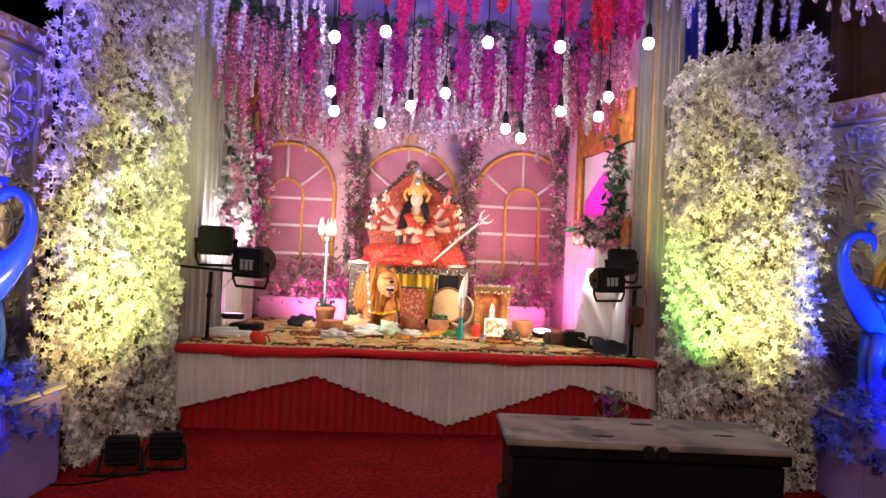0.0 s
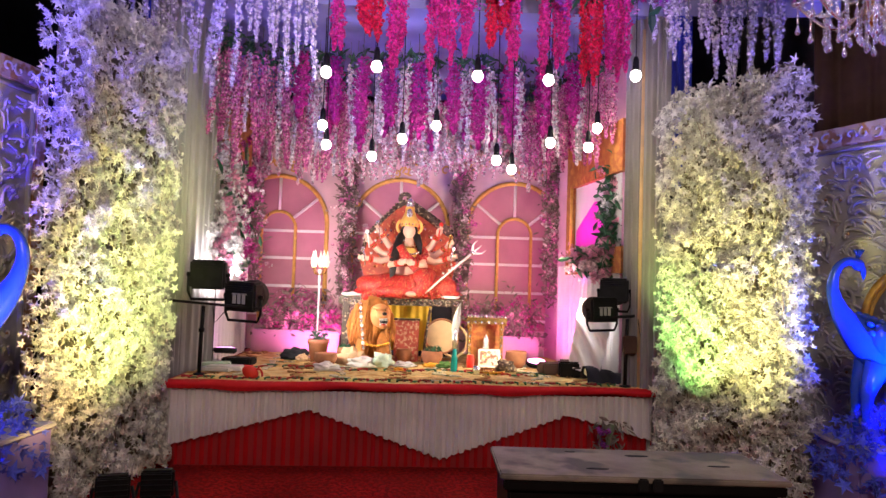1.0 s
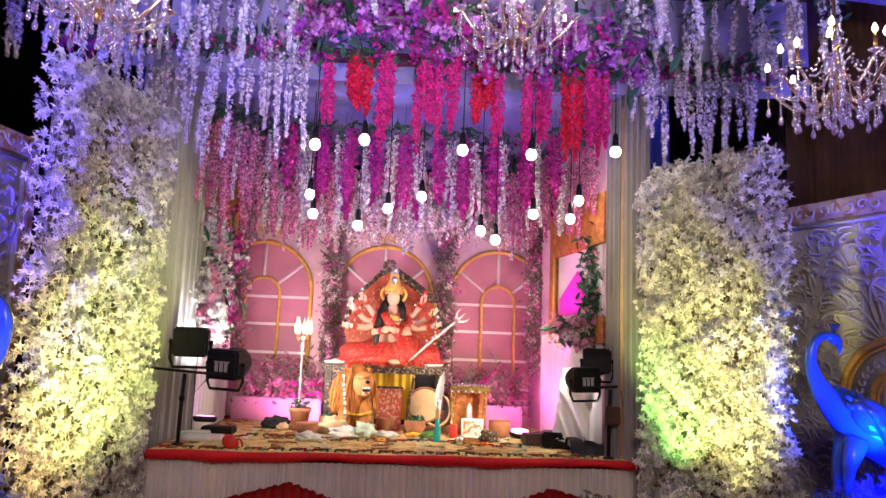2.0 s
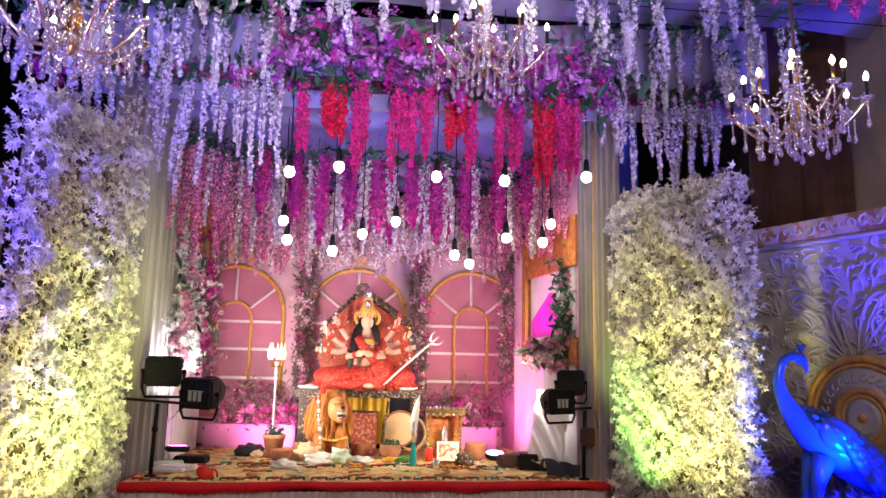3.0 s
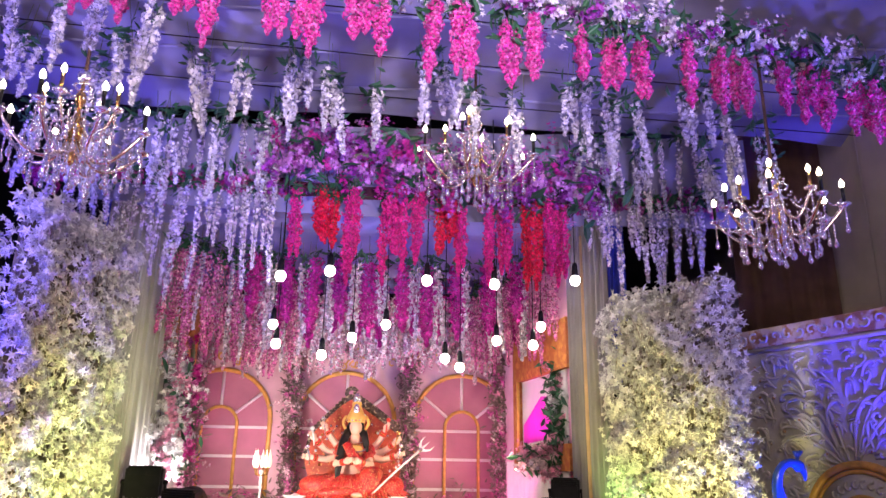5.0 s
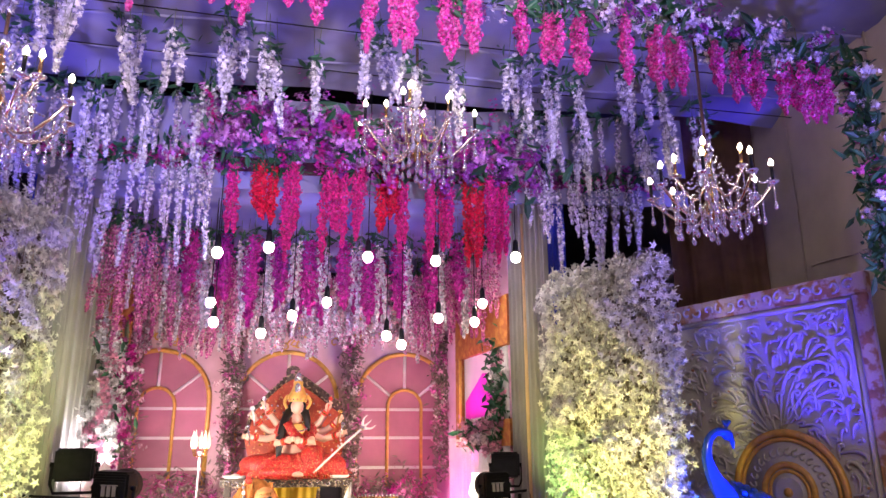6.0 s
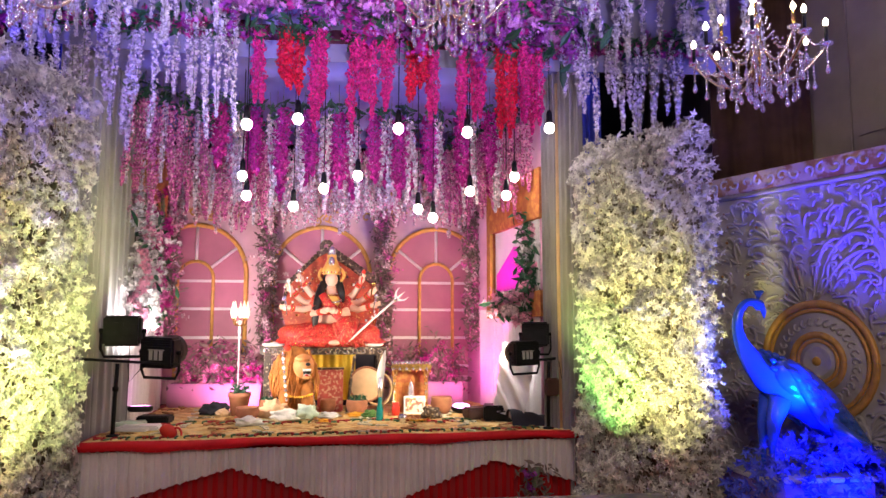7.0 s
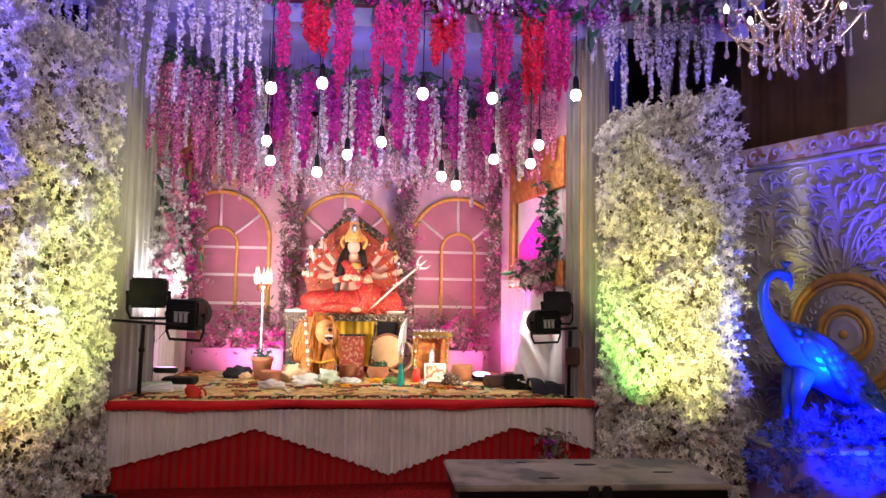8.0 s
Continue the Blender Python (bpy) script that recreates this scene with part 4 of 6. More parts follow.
def arrangement(name, label, line, spread, n, keys, leaf_n, seed, size=0.026, leaf=0.08, group="", flat=False, leaf_key="leaf_green"):
    """Flower heads and leaves massed along a line of the place."""
    line = np.asarray(line, float)
    rng = np.random.default_rng(seed)

    def along(k):
        u = rng.random(k) * (len(line) - 1)
        i = np.minimum(u.astype(int), len(line) - 2)
        return line[i] + (line[i + 1] - line[i]) * (u - i)[:, None]

    core = Geo().tube(line, 0.02, "stem", 6)
    root = thing(name, core, label, "flowers", group)
    blos = Geo()
    sprigs = n // 24
    base = along(sprigs)
    tips = base + rng.normal(size=(sprigs, 3)) * np.asarray(spread)
    for j, key in enumerate(keys):
        bs, tp = base[j::len(keys)], tips[j::len(keys)]
        t = rng.uniform(0.25, 1.0, (len(bs), 24))
        p = (bs[:, None] + (tp - bs)[:, None] * t[..., None] + rng.normal(size=(len(bs), 24, 3)) * 0.016).reshape(-1, 3)
        out = np.repeat(tp - bs, 24, 0) + rng.normal(size=p.shape) * 0.1 + (0, -0.12, 0)
        blos.scatter(FLORET, FLORET_F, p, size * rng.uniform(0.7, 1.3, len(p)), out, key, rng)
    tagged(part("blossoms", blos, root, "massed small blossoms"), kind="stuff")
    if leaf_n:
        g = Geo()
        p = along(leaf_n) + rng.normal(size=(leaf_n, 3)) * np.asarray(spread) * 0.75
        g.scatter(LEAF, LEAF_F, p, leaf * rng.uniform(0.6, 1.2, leaf_n), rng.normal(size=(leaf_n, 3)) + (0, -0.5, 0.2), leaf_key, rng)
        tagged(part("leaves", g, root, "green artificial leaves"), kind="stuff")
    return root


arrangement("flower_arrangement", "long magenta flower spray with green leaves over the stage front", [(-0.95, 5.32, 4.10), (-0.72, 5.3, 4.26), (-0.40, 5.25, 4.12), (0.0, 5.24, 4.16), (0.3, 5.22, 3.98), (0.7, 5.22, 4.00), (1.0, 5.25, 3.94), (1.35, 5.3, 4.08), (1.70, 5.32, 3.86)], (0.17, 0.15, 0.18), 11500, ["petal_magenta", "petal_violet", "petal_orchid", "petal_violet", "petal_orchid"], 240, 21, 0.021, 0.105)
arrangement("flower_arrangement", "white and lilac flower bank on an overhead beam", [(-2.75, 2.80, 4.30), (-0.9, 3.05, 4.30), (0.6, 3.32, 4.30), (2.0, 3.55, 4.28), (3.4, 3.78, 4.26)], (0.10, 0.12, 0.08), 9000, ["petal_white", "petal_lilac", "petal_violet", "petal_lilac"], 680, 22, 0.0165, 0.06)
arrangement("flower_column", "hanging column of dark leaves and pale flowers", [(3.45, 3.72, 4.2), (3.46, 3.7, 3.5), (3.40, 3.66, 2.65)], (0.07, 0.08, 0.10), 900, ["petal_white", "petal_rose", "petal_lilac"], 420, 23, 0.022, 0.07)
arrangement("flower_band", "dark pink flower band on the canopy front", [(-3.1, 5.76, 4.06), (-1.9, 5.86, 4.06), (-0.8, 5.9, 4.06)], (0.05, 0.03, 0.06), 3600, ["petal_violet", "petal_magenta", "petal_rose"], 60, 24, 0.024, 0.06)
arrangement("flower_band", "dark pink flower band on the canopy front", [(1.7, 5.88, 4.06), (2.3, 5.83, 4.06), (3.1, 5.76, 4.06)], (0.05, 0.03, 0.06), 2400, ["petal_violet", "petal_rose"], 60, 25, 0.024, 0.06)
# leafy falls on the back wall and set corners
for i, (x, y, z0, z1) in enumerate(((-1.09, 8.84, 3.05, 1.35), (0.32, 8.84, 3.05, 1.2), (-2.21, 8.66, 3.2, 1.5), (1.40, 8.62, 3.05, 1.45))):
    arrangement("leafy_flower_fall", "long hanging fall of olive leaves and pink blossoms", [(x, y, z0), (x + 0.03, y - 0.02, (z0 + z1) / 2), (x + 0.02, y, z1)], (0.075, 0.045, 0.09), 3000, ["petal_rose", "petal_blush", "petal_pale"], 1300, 30 + i, 0.018, 0.048, "leafy falls", leaf_key="leaf_olive")
arrangement("flower_spray", "white and pink flower spray with green leaves on a post", [(-2.0, 6.95, 2.85), (-1.97, 6.92, 2.2), (-1.98, 6.9, 1.62)], (0.09, 0.10, 0.11), 4200, ["petal_white", "petal_blush", "petal_white"], 46, 41, 0.025, 0.09, "corner flowers")
arrangement("flower_spray", "rose pink flower fall beside the corner post", [(-1.92, 7.2, 2.9), (-1.88, 7.2, 2.2), (-1.87, 7.2, 1.65)], (0.06, 0.08, 0.10), 1100, ["petal_rose", "petal_magenta"], 30, 42, 0.028, 0.07, "corner flowers")
arrangement("flower_spray", "green leafy spray with white and pink flowers", [(1.72, 6.95, 2.75), (1.70, 6.9, 2.2), (1.68, 6.85, 1.85)], (0.075, 0.08, 0.11), 1000, ["petal_white", "petal_blush"], 300, 43, 0.024, 0.07, "corner flowers")
arrangement("flower_spray", "bunch of pale pink flowers beside the floodlight", [(1.38, 6.95, 1.80), (1.52, 6.9, 1.84), (1.70, 6.85, 1.72)], (0.08, 0.08, 0.08), 2000, ["petal_blush", "petal_pale"], 60, 44, 0.03, 0.08, "corner flowers")
for i, (x0, x1) in enumerate(((-1.9, -1.2), (0.58, 1.18))):
    arrangement("flower_bush", "round bush of purple-pink flowers and dark leaves", [(x0, 8.66, 1.05), ((x0 + x1) / 2, 8.64, 1.16), (x1, 8.66, 1.05)], (0.16, 0.09, 0.16), 3600, ["petal_rose", "petal_magenta", "petal_blush"], 800, 50 + i, 0.018, 0.06, "flower bushes", leaf_key="leaf_olive")

for made in GARLANDS.values():
    for root, _, used in made:
        if not used:
            for ob in (*root.children, root):
                bpy.data.objects.remove(ob)

# ---- lamps ----
def pendant(x, y, z, top):
    root = new("pendant_bulb")
    root.matrix_world = pose(x, y, z)
    tagged(root, "round white bulb glowing on a black cable", "light bulb", "pendant bulbs")
    part("cable", Geo().tube([(0, 0, 0.10), (0.002, 0, 0.4 * (top - z)), (0, 0, top - z)], 0.0045, "black_metal", 5), root)
    part("socket", Geo().lathe([(0.001, 0.155), (0.014, 0.155), (0.023, 0.13), (0.027, 0.06), (0.024, 0.036), (0.001, 0.036)], "black_paint", (0, 0, 0), 14), root, "black bulb socket")
    part("globe", Geo().lathe([(0.001, -0.046), (0.022, -0.041), (0.036, -0.026), (0.043, -0.004), (0.040, 0.014), (0.032, 0.032), (0.018, 0.044), (0.001, 0.045)], "bulb", (0, 0, 0), 18), root, "glowing white glass")
    return root


for x, z in ((-0.90, 3.2), (-0.50, 3.26), (0.31, 3.21), (0.88, 3.2), (1.58, 3.26)):
    pendant(x, 5.65, z, 4.74)
for x, z in ((-0.01, 2.99), (-0.32, 2.86), (-1.05, 2.96), (-1.01, 2.78), (-0.59, 2.69), (1.47, 3.02), (1.39, 2.84), (1.04, 2.87), (0.55, 2.69), (0.69, 2.61)):
    pendant(x, 6.5, z, 3.96)


def drop_mesh():
    g = Geo().lathe([(0.001, 0), (0.011, -0.012), (0.001, -0.024)], "crystal", (0, 0, 0), 6)
    for i in range(1, 5):
        g.lathe([(0.001, -0.024 * i), (0.011, -0.024 * i - 0.012), (0.001, -0.024 * i - 0.024)], "crystal", (0, 0, 0), 6)
    g.lathe([(0.001, -0.12), (0.010, -0.140), (0.019, -0.172), (0.013, -0.190), (0.001, -0.197)], "crystal", (0, 0, 0), 7)
    return g.mesh("crystal_drop")


DROP = drop_mesh()


def chandelier(x, y, z, r, rise, label, turn, n=8):
    """z: height of the arm tips; rise: rod length over the tips."""
    root = new("chandelier")
    root.matrix_world = pose(x, y, z, 0, 0, turn)
    tagged(root, label, "chandelier", "chandeliers")
    part("rod", Geo().tube([(0, 0, -0.08), (0, 0, 0.3), (0, 0, rise)], 0.012, "gold_metal", 10), root, "gold rod")
    part("body", Geo().lathe([(0.001, -0.22), (0.02, -0.20), (0.034, -0.15), (0.016, -0.10), (0.038, -0.04), (0.045, 0.02), (0.02, 0.07), (0.014, 0.18), (0.03, 0.22), (0.034, 0.26), (0.013, 0.30), (0.001, 0.32)], "gold_metal", (0, 0, 0), 18), root, "gold turned centre")
    part("finial", Geo().ball((0, 0, 0.40), 0.045, "silver", 14, 9), root, "mirrored ball")
    arms = []
    for tier, (rr, zz, k) in enumerate(((r, 0.0, n), (r * 0.55, 0.16, n // 2))):
        g = Geo()
        s = np.linspace(0, 1, 14)
        g.tube(np.stack((0.03 + (rr - 0.03) * s, 0 * s, zz - 0.05 - 0.17 * np.sin(np.pi * s ** 0.8) + 0.05 * s), 1), 0.0115, "glass_arm", 8)
        g.lathe([(0.001, zz - 0.012), (0.038, zz + 0.0), (0.046, zz + 0.016), (0.012, zz + 0.014)], "crystal", (rr, 0, 0), 12)
        arm = g.mesh("arm")
        candle = Geo().tube([(rr, 0, zz + 0.01), (rr, 0, zz + 0.06), (rr, 0, zz + 0.135)], 0.0125, "gold_metal" if tier else "black_metal", 8).mesh("candle")
        flame = Geo().lathe([(0.001, zz + 0.135), (0.011, zz + 0.139), (0.0175, zz + 0.155), (0.0165, zz + 0.168), (0.009, zz + 0.186), (0.001, zz + 0.198)], "flame", (rr, 0, 0), 10).mesh("flame_bulb")
        for i in range(k):
            a = shared_part("arm", arm, root, pose(0, 0, 0, 0, 0, (i + 0.5 * tier) * 360 / k), "curved gold arm")
            shared_part("candle", candle, a), shared_part("flame_bulb", flame, a, None, "glowing candle bulb")
            shared_part("crystal_drop", DROP, a, pose(rr, 0, zz - 0.005))
            shared_part("crystal_drop", DROP, a, pose(rr * 0.55, 0, zz - 0.15)), shared_part("crystal_drop", DROP, a, pose(rr * 0.8, 0.05, zz - 0.09)), shared_part("crystal_drop", DROP, a, pose(rr * 0.32, 0.04, zz - 0.12))
            if tier == 0:
                sw = Geo()
                for q in np.linspace(0.1, 0.9, 9):
                    ang = q * 2 * math.pi / k
                    rad = rr * (1 - 0.12 * math.sin(math.pi * q))
                    sw.ball((rad * math.cos(ang), rad * math.sin(ang), zz + 0.06 - 0.09 * math.sin(math.pi * q)), 0.009, "crystal", 6, 4)
                tagged(part("bead_swag", sw, a, "crystal bead swag"), kind="stuff")
    for i in range(10):
        a = i * 0.628 + 0.3
        sw = Geo()
        for q in np.linspace(0, 1, 12):
            rad = 0.05 + (r * 0.62 - 0.05) * q
            sw.ball((rad * math.cos(a), rad * math.sin(a), 0.33 - 0.36 * q - 0.10 * math.sin(math.pi * q)), 0.010, "crystal", 6, 4)
        tagged(part("bead_chain", sw, root, "crystal bead chain"), kind="stuff")
        shared_part("crystal_drop", DROP, root, pose(r * 0.62 * math.cos(a), r * 0.62 * math.sin(a), -0.03 - 0.06 * (i % 2)))
    for i in range(6):
        shared_part("crystal_drop", DROP, root, pose(0.07 * math.cos(i * 1.05), 0.07 * math.sin(i * 1.05), -0.12 - 0.04 * (i % 2)))
    return root


chandelier(2.78, 4.5, 3.50, 0.43, 1.4, "gold chandelier with lit candle bulbs and crystal drops", 10)
chandelier(0.63, 5.0, 4.02, 0.46, 0.9, "gold chandelier before the magenta flower spray", 25)
chandelier(-2.02, 4.1, 3.66, 0.43, 1.3, "gold chandelier among white wisteria garlands", 40)


def flood_can(m, label, bars, lit=None):
    """A barrel flood: back plate on local -y towards the hall, lens on +y."""
    root = new("flood_can")
    root.matrix_world = m
    tagged(root, label, "stage light", "stage floods")
    part("housing", Geo().box((-0.15, -0.10, -0.13), (0.15, 0.06, 0.13), "black_metal", 0.02), root, "black metal housing")
    part("snout", Geo().lathe([(0.001, 0.0), (0.12, 0.0), (0.135, -0.02), (0.135, -0.14), (0.12, -0.14), (0.11, -0.05), (0.001, -0.05)], "black_metal", (0, 0.06, 0), 22, "y"), root)
    yoke = Geo()
    yoke.tube([(-0.17, -0.02, 0.0), (-0.17, -0.02, -0.15), (-0.14, -0.02, -0.22), (0.14, -0.02, -0.22), (0.17, -0.02, -0.15), (0.17, -0.02, 0.0)], 0.013, "black_metal", 7)
    part("yoke", yoke, root, "bent steel yoke")
    for s in (-1, 1):
        part("knob", Geo().lathe([(0.001, 0.15), (0.02, 0.15), (0.022, 0.185), (0.001, 0.19)], "black_paint", (0, -0.02, 0), 10, "x") if s > 0 else
             Geo().lathe([(0.001, -0.19), (0.022, -0.185), (0.02, -0.15), (0.001, -0.15)], "black_paint", (0, -0.02, 0), 10, "x"), root)
    for k in range(4):
        part("fin", Geo().box((-0.13, -0.112, 0.05 + 0.02 * k), (0.13, -0.098, 0.056 + 0.02 * k), "black_metal"), root)
    if bars:
        g = Geo()
        for k in range(3):
            g.box((-0.06 + 0.045 * k, -0.106, -0.06), (-0.03 + 0.045 * k, -0.1005, 0.02), "lettering")
        g.box((-0.07, -0.106, 0.022), (0.075, -0.1005, 0.03), "lettering")
        part("marking", g, root, "grey painted marking")
    return root


def light_stand(x, y, h, x0, x1, dz, label):
    root = new("light_stand")
    root.matrix_world = pose(x, y, SZ + 0.008)
    tagged(root, label, "light stand", "light stands")
    part("pole", Geo().tube([(0, 0, 0), (0.004, 0, h * 0.5), (0.012, 0, h)], 0.017, "black_metal", 10), root, "black steel pole")
    part("collar", Geo().tube([(0.005, 0, h * 0.62), (0.006, 0, h * 0.68)], 0.026, "black_paint", 10), root)
    part("crossbar", Geo().tube([(x0, 0, h + 0.02 - dz * x0), (0, 0, h + 0.02), (x1, 0, h + 0.02 - dz * x1)], 0.012, "black_metal", 8), root, "thin steel crossbar")
    part("cable", Geo().tube([(0.1, -0.02, h), (0.12, -0.03, h - 0.15), (0.2, -0.02, h - 0.05), (0.26, 0, h - 0.02)], 0.004, "black_paint", 5), root)
    part("base", Geo().lathe([(0.001, 0.0), (0.05, 0.0), (0.05, 0.012), (0.02, 0.02), (0.001, 0.02)], "black_metal", (0, 0, 0), 14), root)
    return root


light_stand(-2.0, 6.3, 0.60, -0.32, 0.52, 0.06, "black light stand holding two floods")
flood_can(pose(-1.99, 6.42, 1.56, 0, 0, 8), "black flood can clamped on the stand", False)
flood_can(pose(-1.66, 6.40, 1.38, 4, 2, -14), "black flood can with grey lettering", True)
light_stand(1.73, 6.36, 0.60, -0.34, 0.12, -0.08, "black light stand at the stage corner")
flood_can(pose(1.52, 6.42, 1.36, 0, -2, 12) @ Matrix.Scale(0.84, 4), "square black flood can facing the statue", True)
flood_can(pose(1.66, 6.50, 1.53, -6, 0, -20) @ Matrix.Scale(0.84, 4), "tilted black flood can on the stand", False)
thing("dimmer_box", Geo().box((1.70, 6.30, 0.98), (1.82, 6.37, 1.14), "brown_cloth", 0.012), "small brown control box strapped to the stand", "box")


def floor_flood(x, y, rot):
    root = new("floor_flood")
    root.matrix_world = pose(x, y, 0, 0, 0, rot)
    tagged(root, "black floor floodlight aimed at the flower wall", "stage light", "floor floods")
    part("housing", Geo().box((-0.105, -0.04, 0.04), (0.105, 0.05, 0.23), "black_metal", 0.015), root)
    for k in range(5):
        part("fin", Geo().box((-0.095, -0.056, 0.06 + 0.035 * k), (0.095, -0.038, 0.068 + 0.035 * k), "black_metal"), root)
    for s in (-1, 1):
        part("leg", Geo().tube([(s * 0.115, 0.0, 0.15), (s * 0.14, -0.05, 0.03), (s * 0.14, -0.12, 0.01)], 0.011, "black_metal", 7), root)
    part("foot_bar", Geo().tube([(-0.14, -0.12, 0.012), (0.14, -0.12, 0.012)], 0.011, "black_metal", 7), root)
    part("cable", Geo().tube([(0, -0.05, 0.06), (-0.08, -0.2, 0.008), (-0.25, -0.26, 0.006), (-0.5, -0.2, 0.006)], 0.006, "black_paint", 5), root)
    return root


floor_flood(-2.03, 4.76, 20)
floor_flood(-1.80, 4.92, 12)


def par_light(x, y, z, rot, tilt):
    root = new("par_light")
    root.matrix_world = pose(x, y, z, tilt, 0, rot)
    tagged(root, "flat black par light glowing magenta", "stage light", "par lights")
    part("housing", Geo().lathe([(0.001, -0.03), (0.09, -0.03), (0.11, -0.01), (0.11, 0.02), (0.10, 0.025), (0.001, 0.02)], "black_metal", (0, 0, 0), 20), root)
    part("lens", Geo().lathe([(0.092, 0.0255), (0.06, 0.030), (0.001, 0.031)], "pink_lens", (0, 0, 0), 20), root, "glowing magenta lens")
    return root


par_light(1.13, 7.66, SZ + 0.06, 0, 12)
par_light(-1.98, 7.0, SZ + 0.16, 0, -6)


# ---- shrine on the stage ----
dais = new("statue_dais")
tagged(dais, "dark table with carved border and yellow cloth front", "table")
part("top_board", Geo().box((-1.02, 7.86, 1.30), (0.34, 8.66, 1.38), "ornate_dark", 0.012), dais, "dark carved border board")
for i in range(14):
    curls = Geo()
    th = np.linspace(0, 5.4, 12)
    r = 0.034 * (1 - th / 7)
    curls.tube(np.stack((-0.95 + i * 0.094 + r * np.cos(th + 3.1 * (i % 2)), 0 * th + 7.855, 1.34 + r * np.sin(th + 3.1 * (i % 2))), 1), 0.006, "silver", 5)
    part("border_scroll", curls, dais, "pale carved scroll")
for x in (-0.98, 0.24):
    for y in (7.92, 8.54):
        part("leg", Geo().box((x, y, SZ + 0.008), (x + 0.07, y + 0.07, 1.30), "ornate_dark", 0.008), dais)
part("yellow_front", Geo().sheet(lambda u, v: (-0.55 + 0.55 * u, 8.05 + 0.01 * math.sin(u * 40), 0.80 + 0.50 * v), 60, 2, "yellow_cloth"), dais, "yellow cloth hanging in front")
part("dark_back", Geo().box((-0.98, 8.58, SZ + 0.008), (0.30, 8.62, 1.29), "dark_cloth"), dais)
for x in (-0.88, 0.18):
    thing("offering_plate", Geo().lathe([(0.001, 1.388), (0.10, 1.388), (0.13, 1.41), (0.125, 1.42), (0.08, 1.40), (0.04, 1.43), (0.001, 1.44)], "paper", (x, 7.98, 0), 16), "white plate of offerings on the dais", "plate", "offering plates")

# backboard: a tall red gable with a dark scalloped rim, curled at its top
bb = Geo()
gable = [(-0.74, 1.39), (-0.86, 1.80), (-0.78, 2.10), (-0.45, 2.44), (-0.32, 2.50), (0.20, 2.14), (0.27, 1.82), (0.18, 1.39)]
n = len(gable)
bb.add([(x, 8.42, z) for x, z in gable] + [(x, 8.47, z) for x, z in gable],
       [tuple(range(n)), tuple(range(2 * n - 1, n - 1, -1))] + [(i, i + n, (i + 1) % n + n, (i + 1) % n) for i in range(n)], "backboard", False)
board = thing("shrine_backboard", bb, "red ornamented backboard with a dark scalloped rim", "backboard")
rim = Geo()
for (xa, za), (xb, zb), w in zip(gable[1:], gable[2:-1], (0.02, 0.022, 0.03, 0.05, 0.03, 0.02)):
    rim.tube([(xa, 8.40, za), ((xa + xb) / 2, 8.395, (za + zb) / 2 + 0.01), (xb, 8.40, zb)], w, "ornate_dark", 8, flat=0.5)
    k = int(math.hypot(xb - xa, zb - za) / 0.045)
    for i in range(k):
        rim.ball((xa + (xb - xa) * i / k, 8.385, za + (zb - za) * i / k + w * 0.9), (0.022, 0.018, 0.022), "ornate_dark", 7, 5)
th = np.linspace(0, 5.2, 18)
r = 0.075 * (1 - th / 8)
rim.tube(np.stack((-0.36 + r * np.cos(th + 0.4), 0 * th + 8.40, 2.53 + r * np.sin(th + 0.4)), 1), 0.026, "ornate_dark", 7, flat=0.6)
part("rim", rim, board, "dark scalloped rim")
stud_meshes = [Geo().ball((0, 0, 0), (0.016, 0.012, 0.016), key, 7, 5).mesh("stud") for key in ("silver", "gold_metal", "paper")]
for i in range(110):
    x, z = RNG.uniform(-0.84, 0.24), RNG.uniform(1.5, 2.4)
    if z < 2.46 - 0.75 * abs(x + 0.33):
        shared_part("stud", stud_meshes[i % 3], board, pose(x, 8.41, z))

# seated statue, one mesh
st = Geo()
cx, cy = -0.28, 8.12
st.ball((cx, cy, 1.47), (0.42, 0.26, 0.12), "sari", 26, 12)
st.ball((cx - 0.30, cy - 0.06, 1.50), (0.28, 0.20, 0.13), "sari", 18, 10, (0, 8, 12))
st.ball((cx + 0.30, cy - 0.05, 1.50), (0.26, 0.20, 0.14), "sari", 18, 10, (0, -8, -12))
st.ball((cx - 0.10, cy - 0.24, 1.45), (0.26, 0.12, 0.075), "sari", 18, 10)
st.ball((cx + 0.16, cy - 0.20, 1.56), (0.13, 0.13, 0.17), "sari", 16, 10, (0, 18, 0))
st.tube([(cx + 0.22, cy - 0.18, 1.66), (cx + 0.20, cy - 0.27, 1.55), (cx + 0.10, cy - 0.30, 1.42)], [0.10, 0.085, 0.06], "sari", 12)
st.ball((cx + 0.05, cy - 0.33, 1.43), (0.07, 0.05, 0.03), "skin", 12, 8)
st.ball((cx, cy, 1.66), (0.15, 0.115, 0.14), "skin", 16, 10)
st.ball((cx, cy, 1.82), (0.165, 0.12, 0.16), "sari", 18, 10)
st.ball((cx, cy - 0.09, 1.88), (0.10, 0.045, 0.08), "gold_paint", 14, 8)
st.tube([(cx - 0.10, cy - 0.1, 1.96), (cx - 0.03, cy - 0.135, 1.85), (cx + 0.10, cy - 0.14, 1.72), (cx + 0.2, cy - 0.15, 1.62)], [0.05, 0.055, 0.06, 0.07], "sari", 8, flat=0.6)
st.tube([(cx, cy, 1.94), (cx, cy, 2.06)], [0.058, 0.05], "skin", 12)
st.ball((cx, cy - 0.03, 2.135), (0.070, 0.080, 0.084), "skin", 18, 12)
st.ball((cx, cy + 0.03, 2.13), (0.098, 0.075, 0.110), "hair", 16, 10)
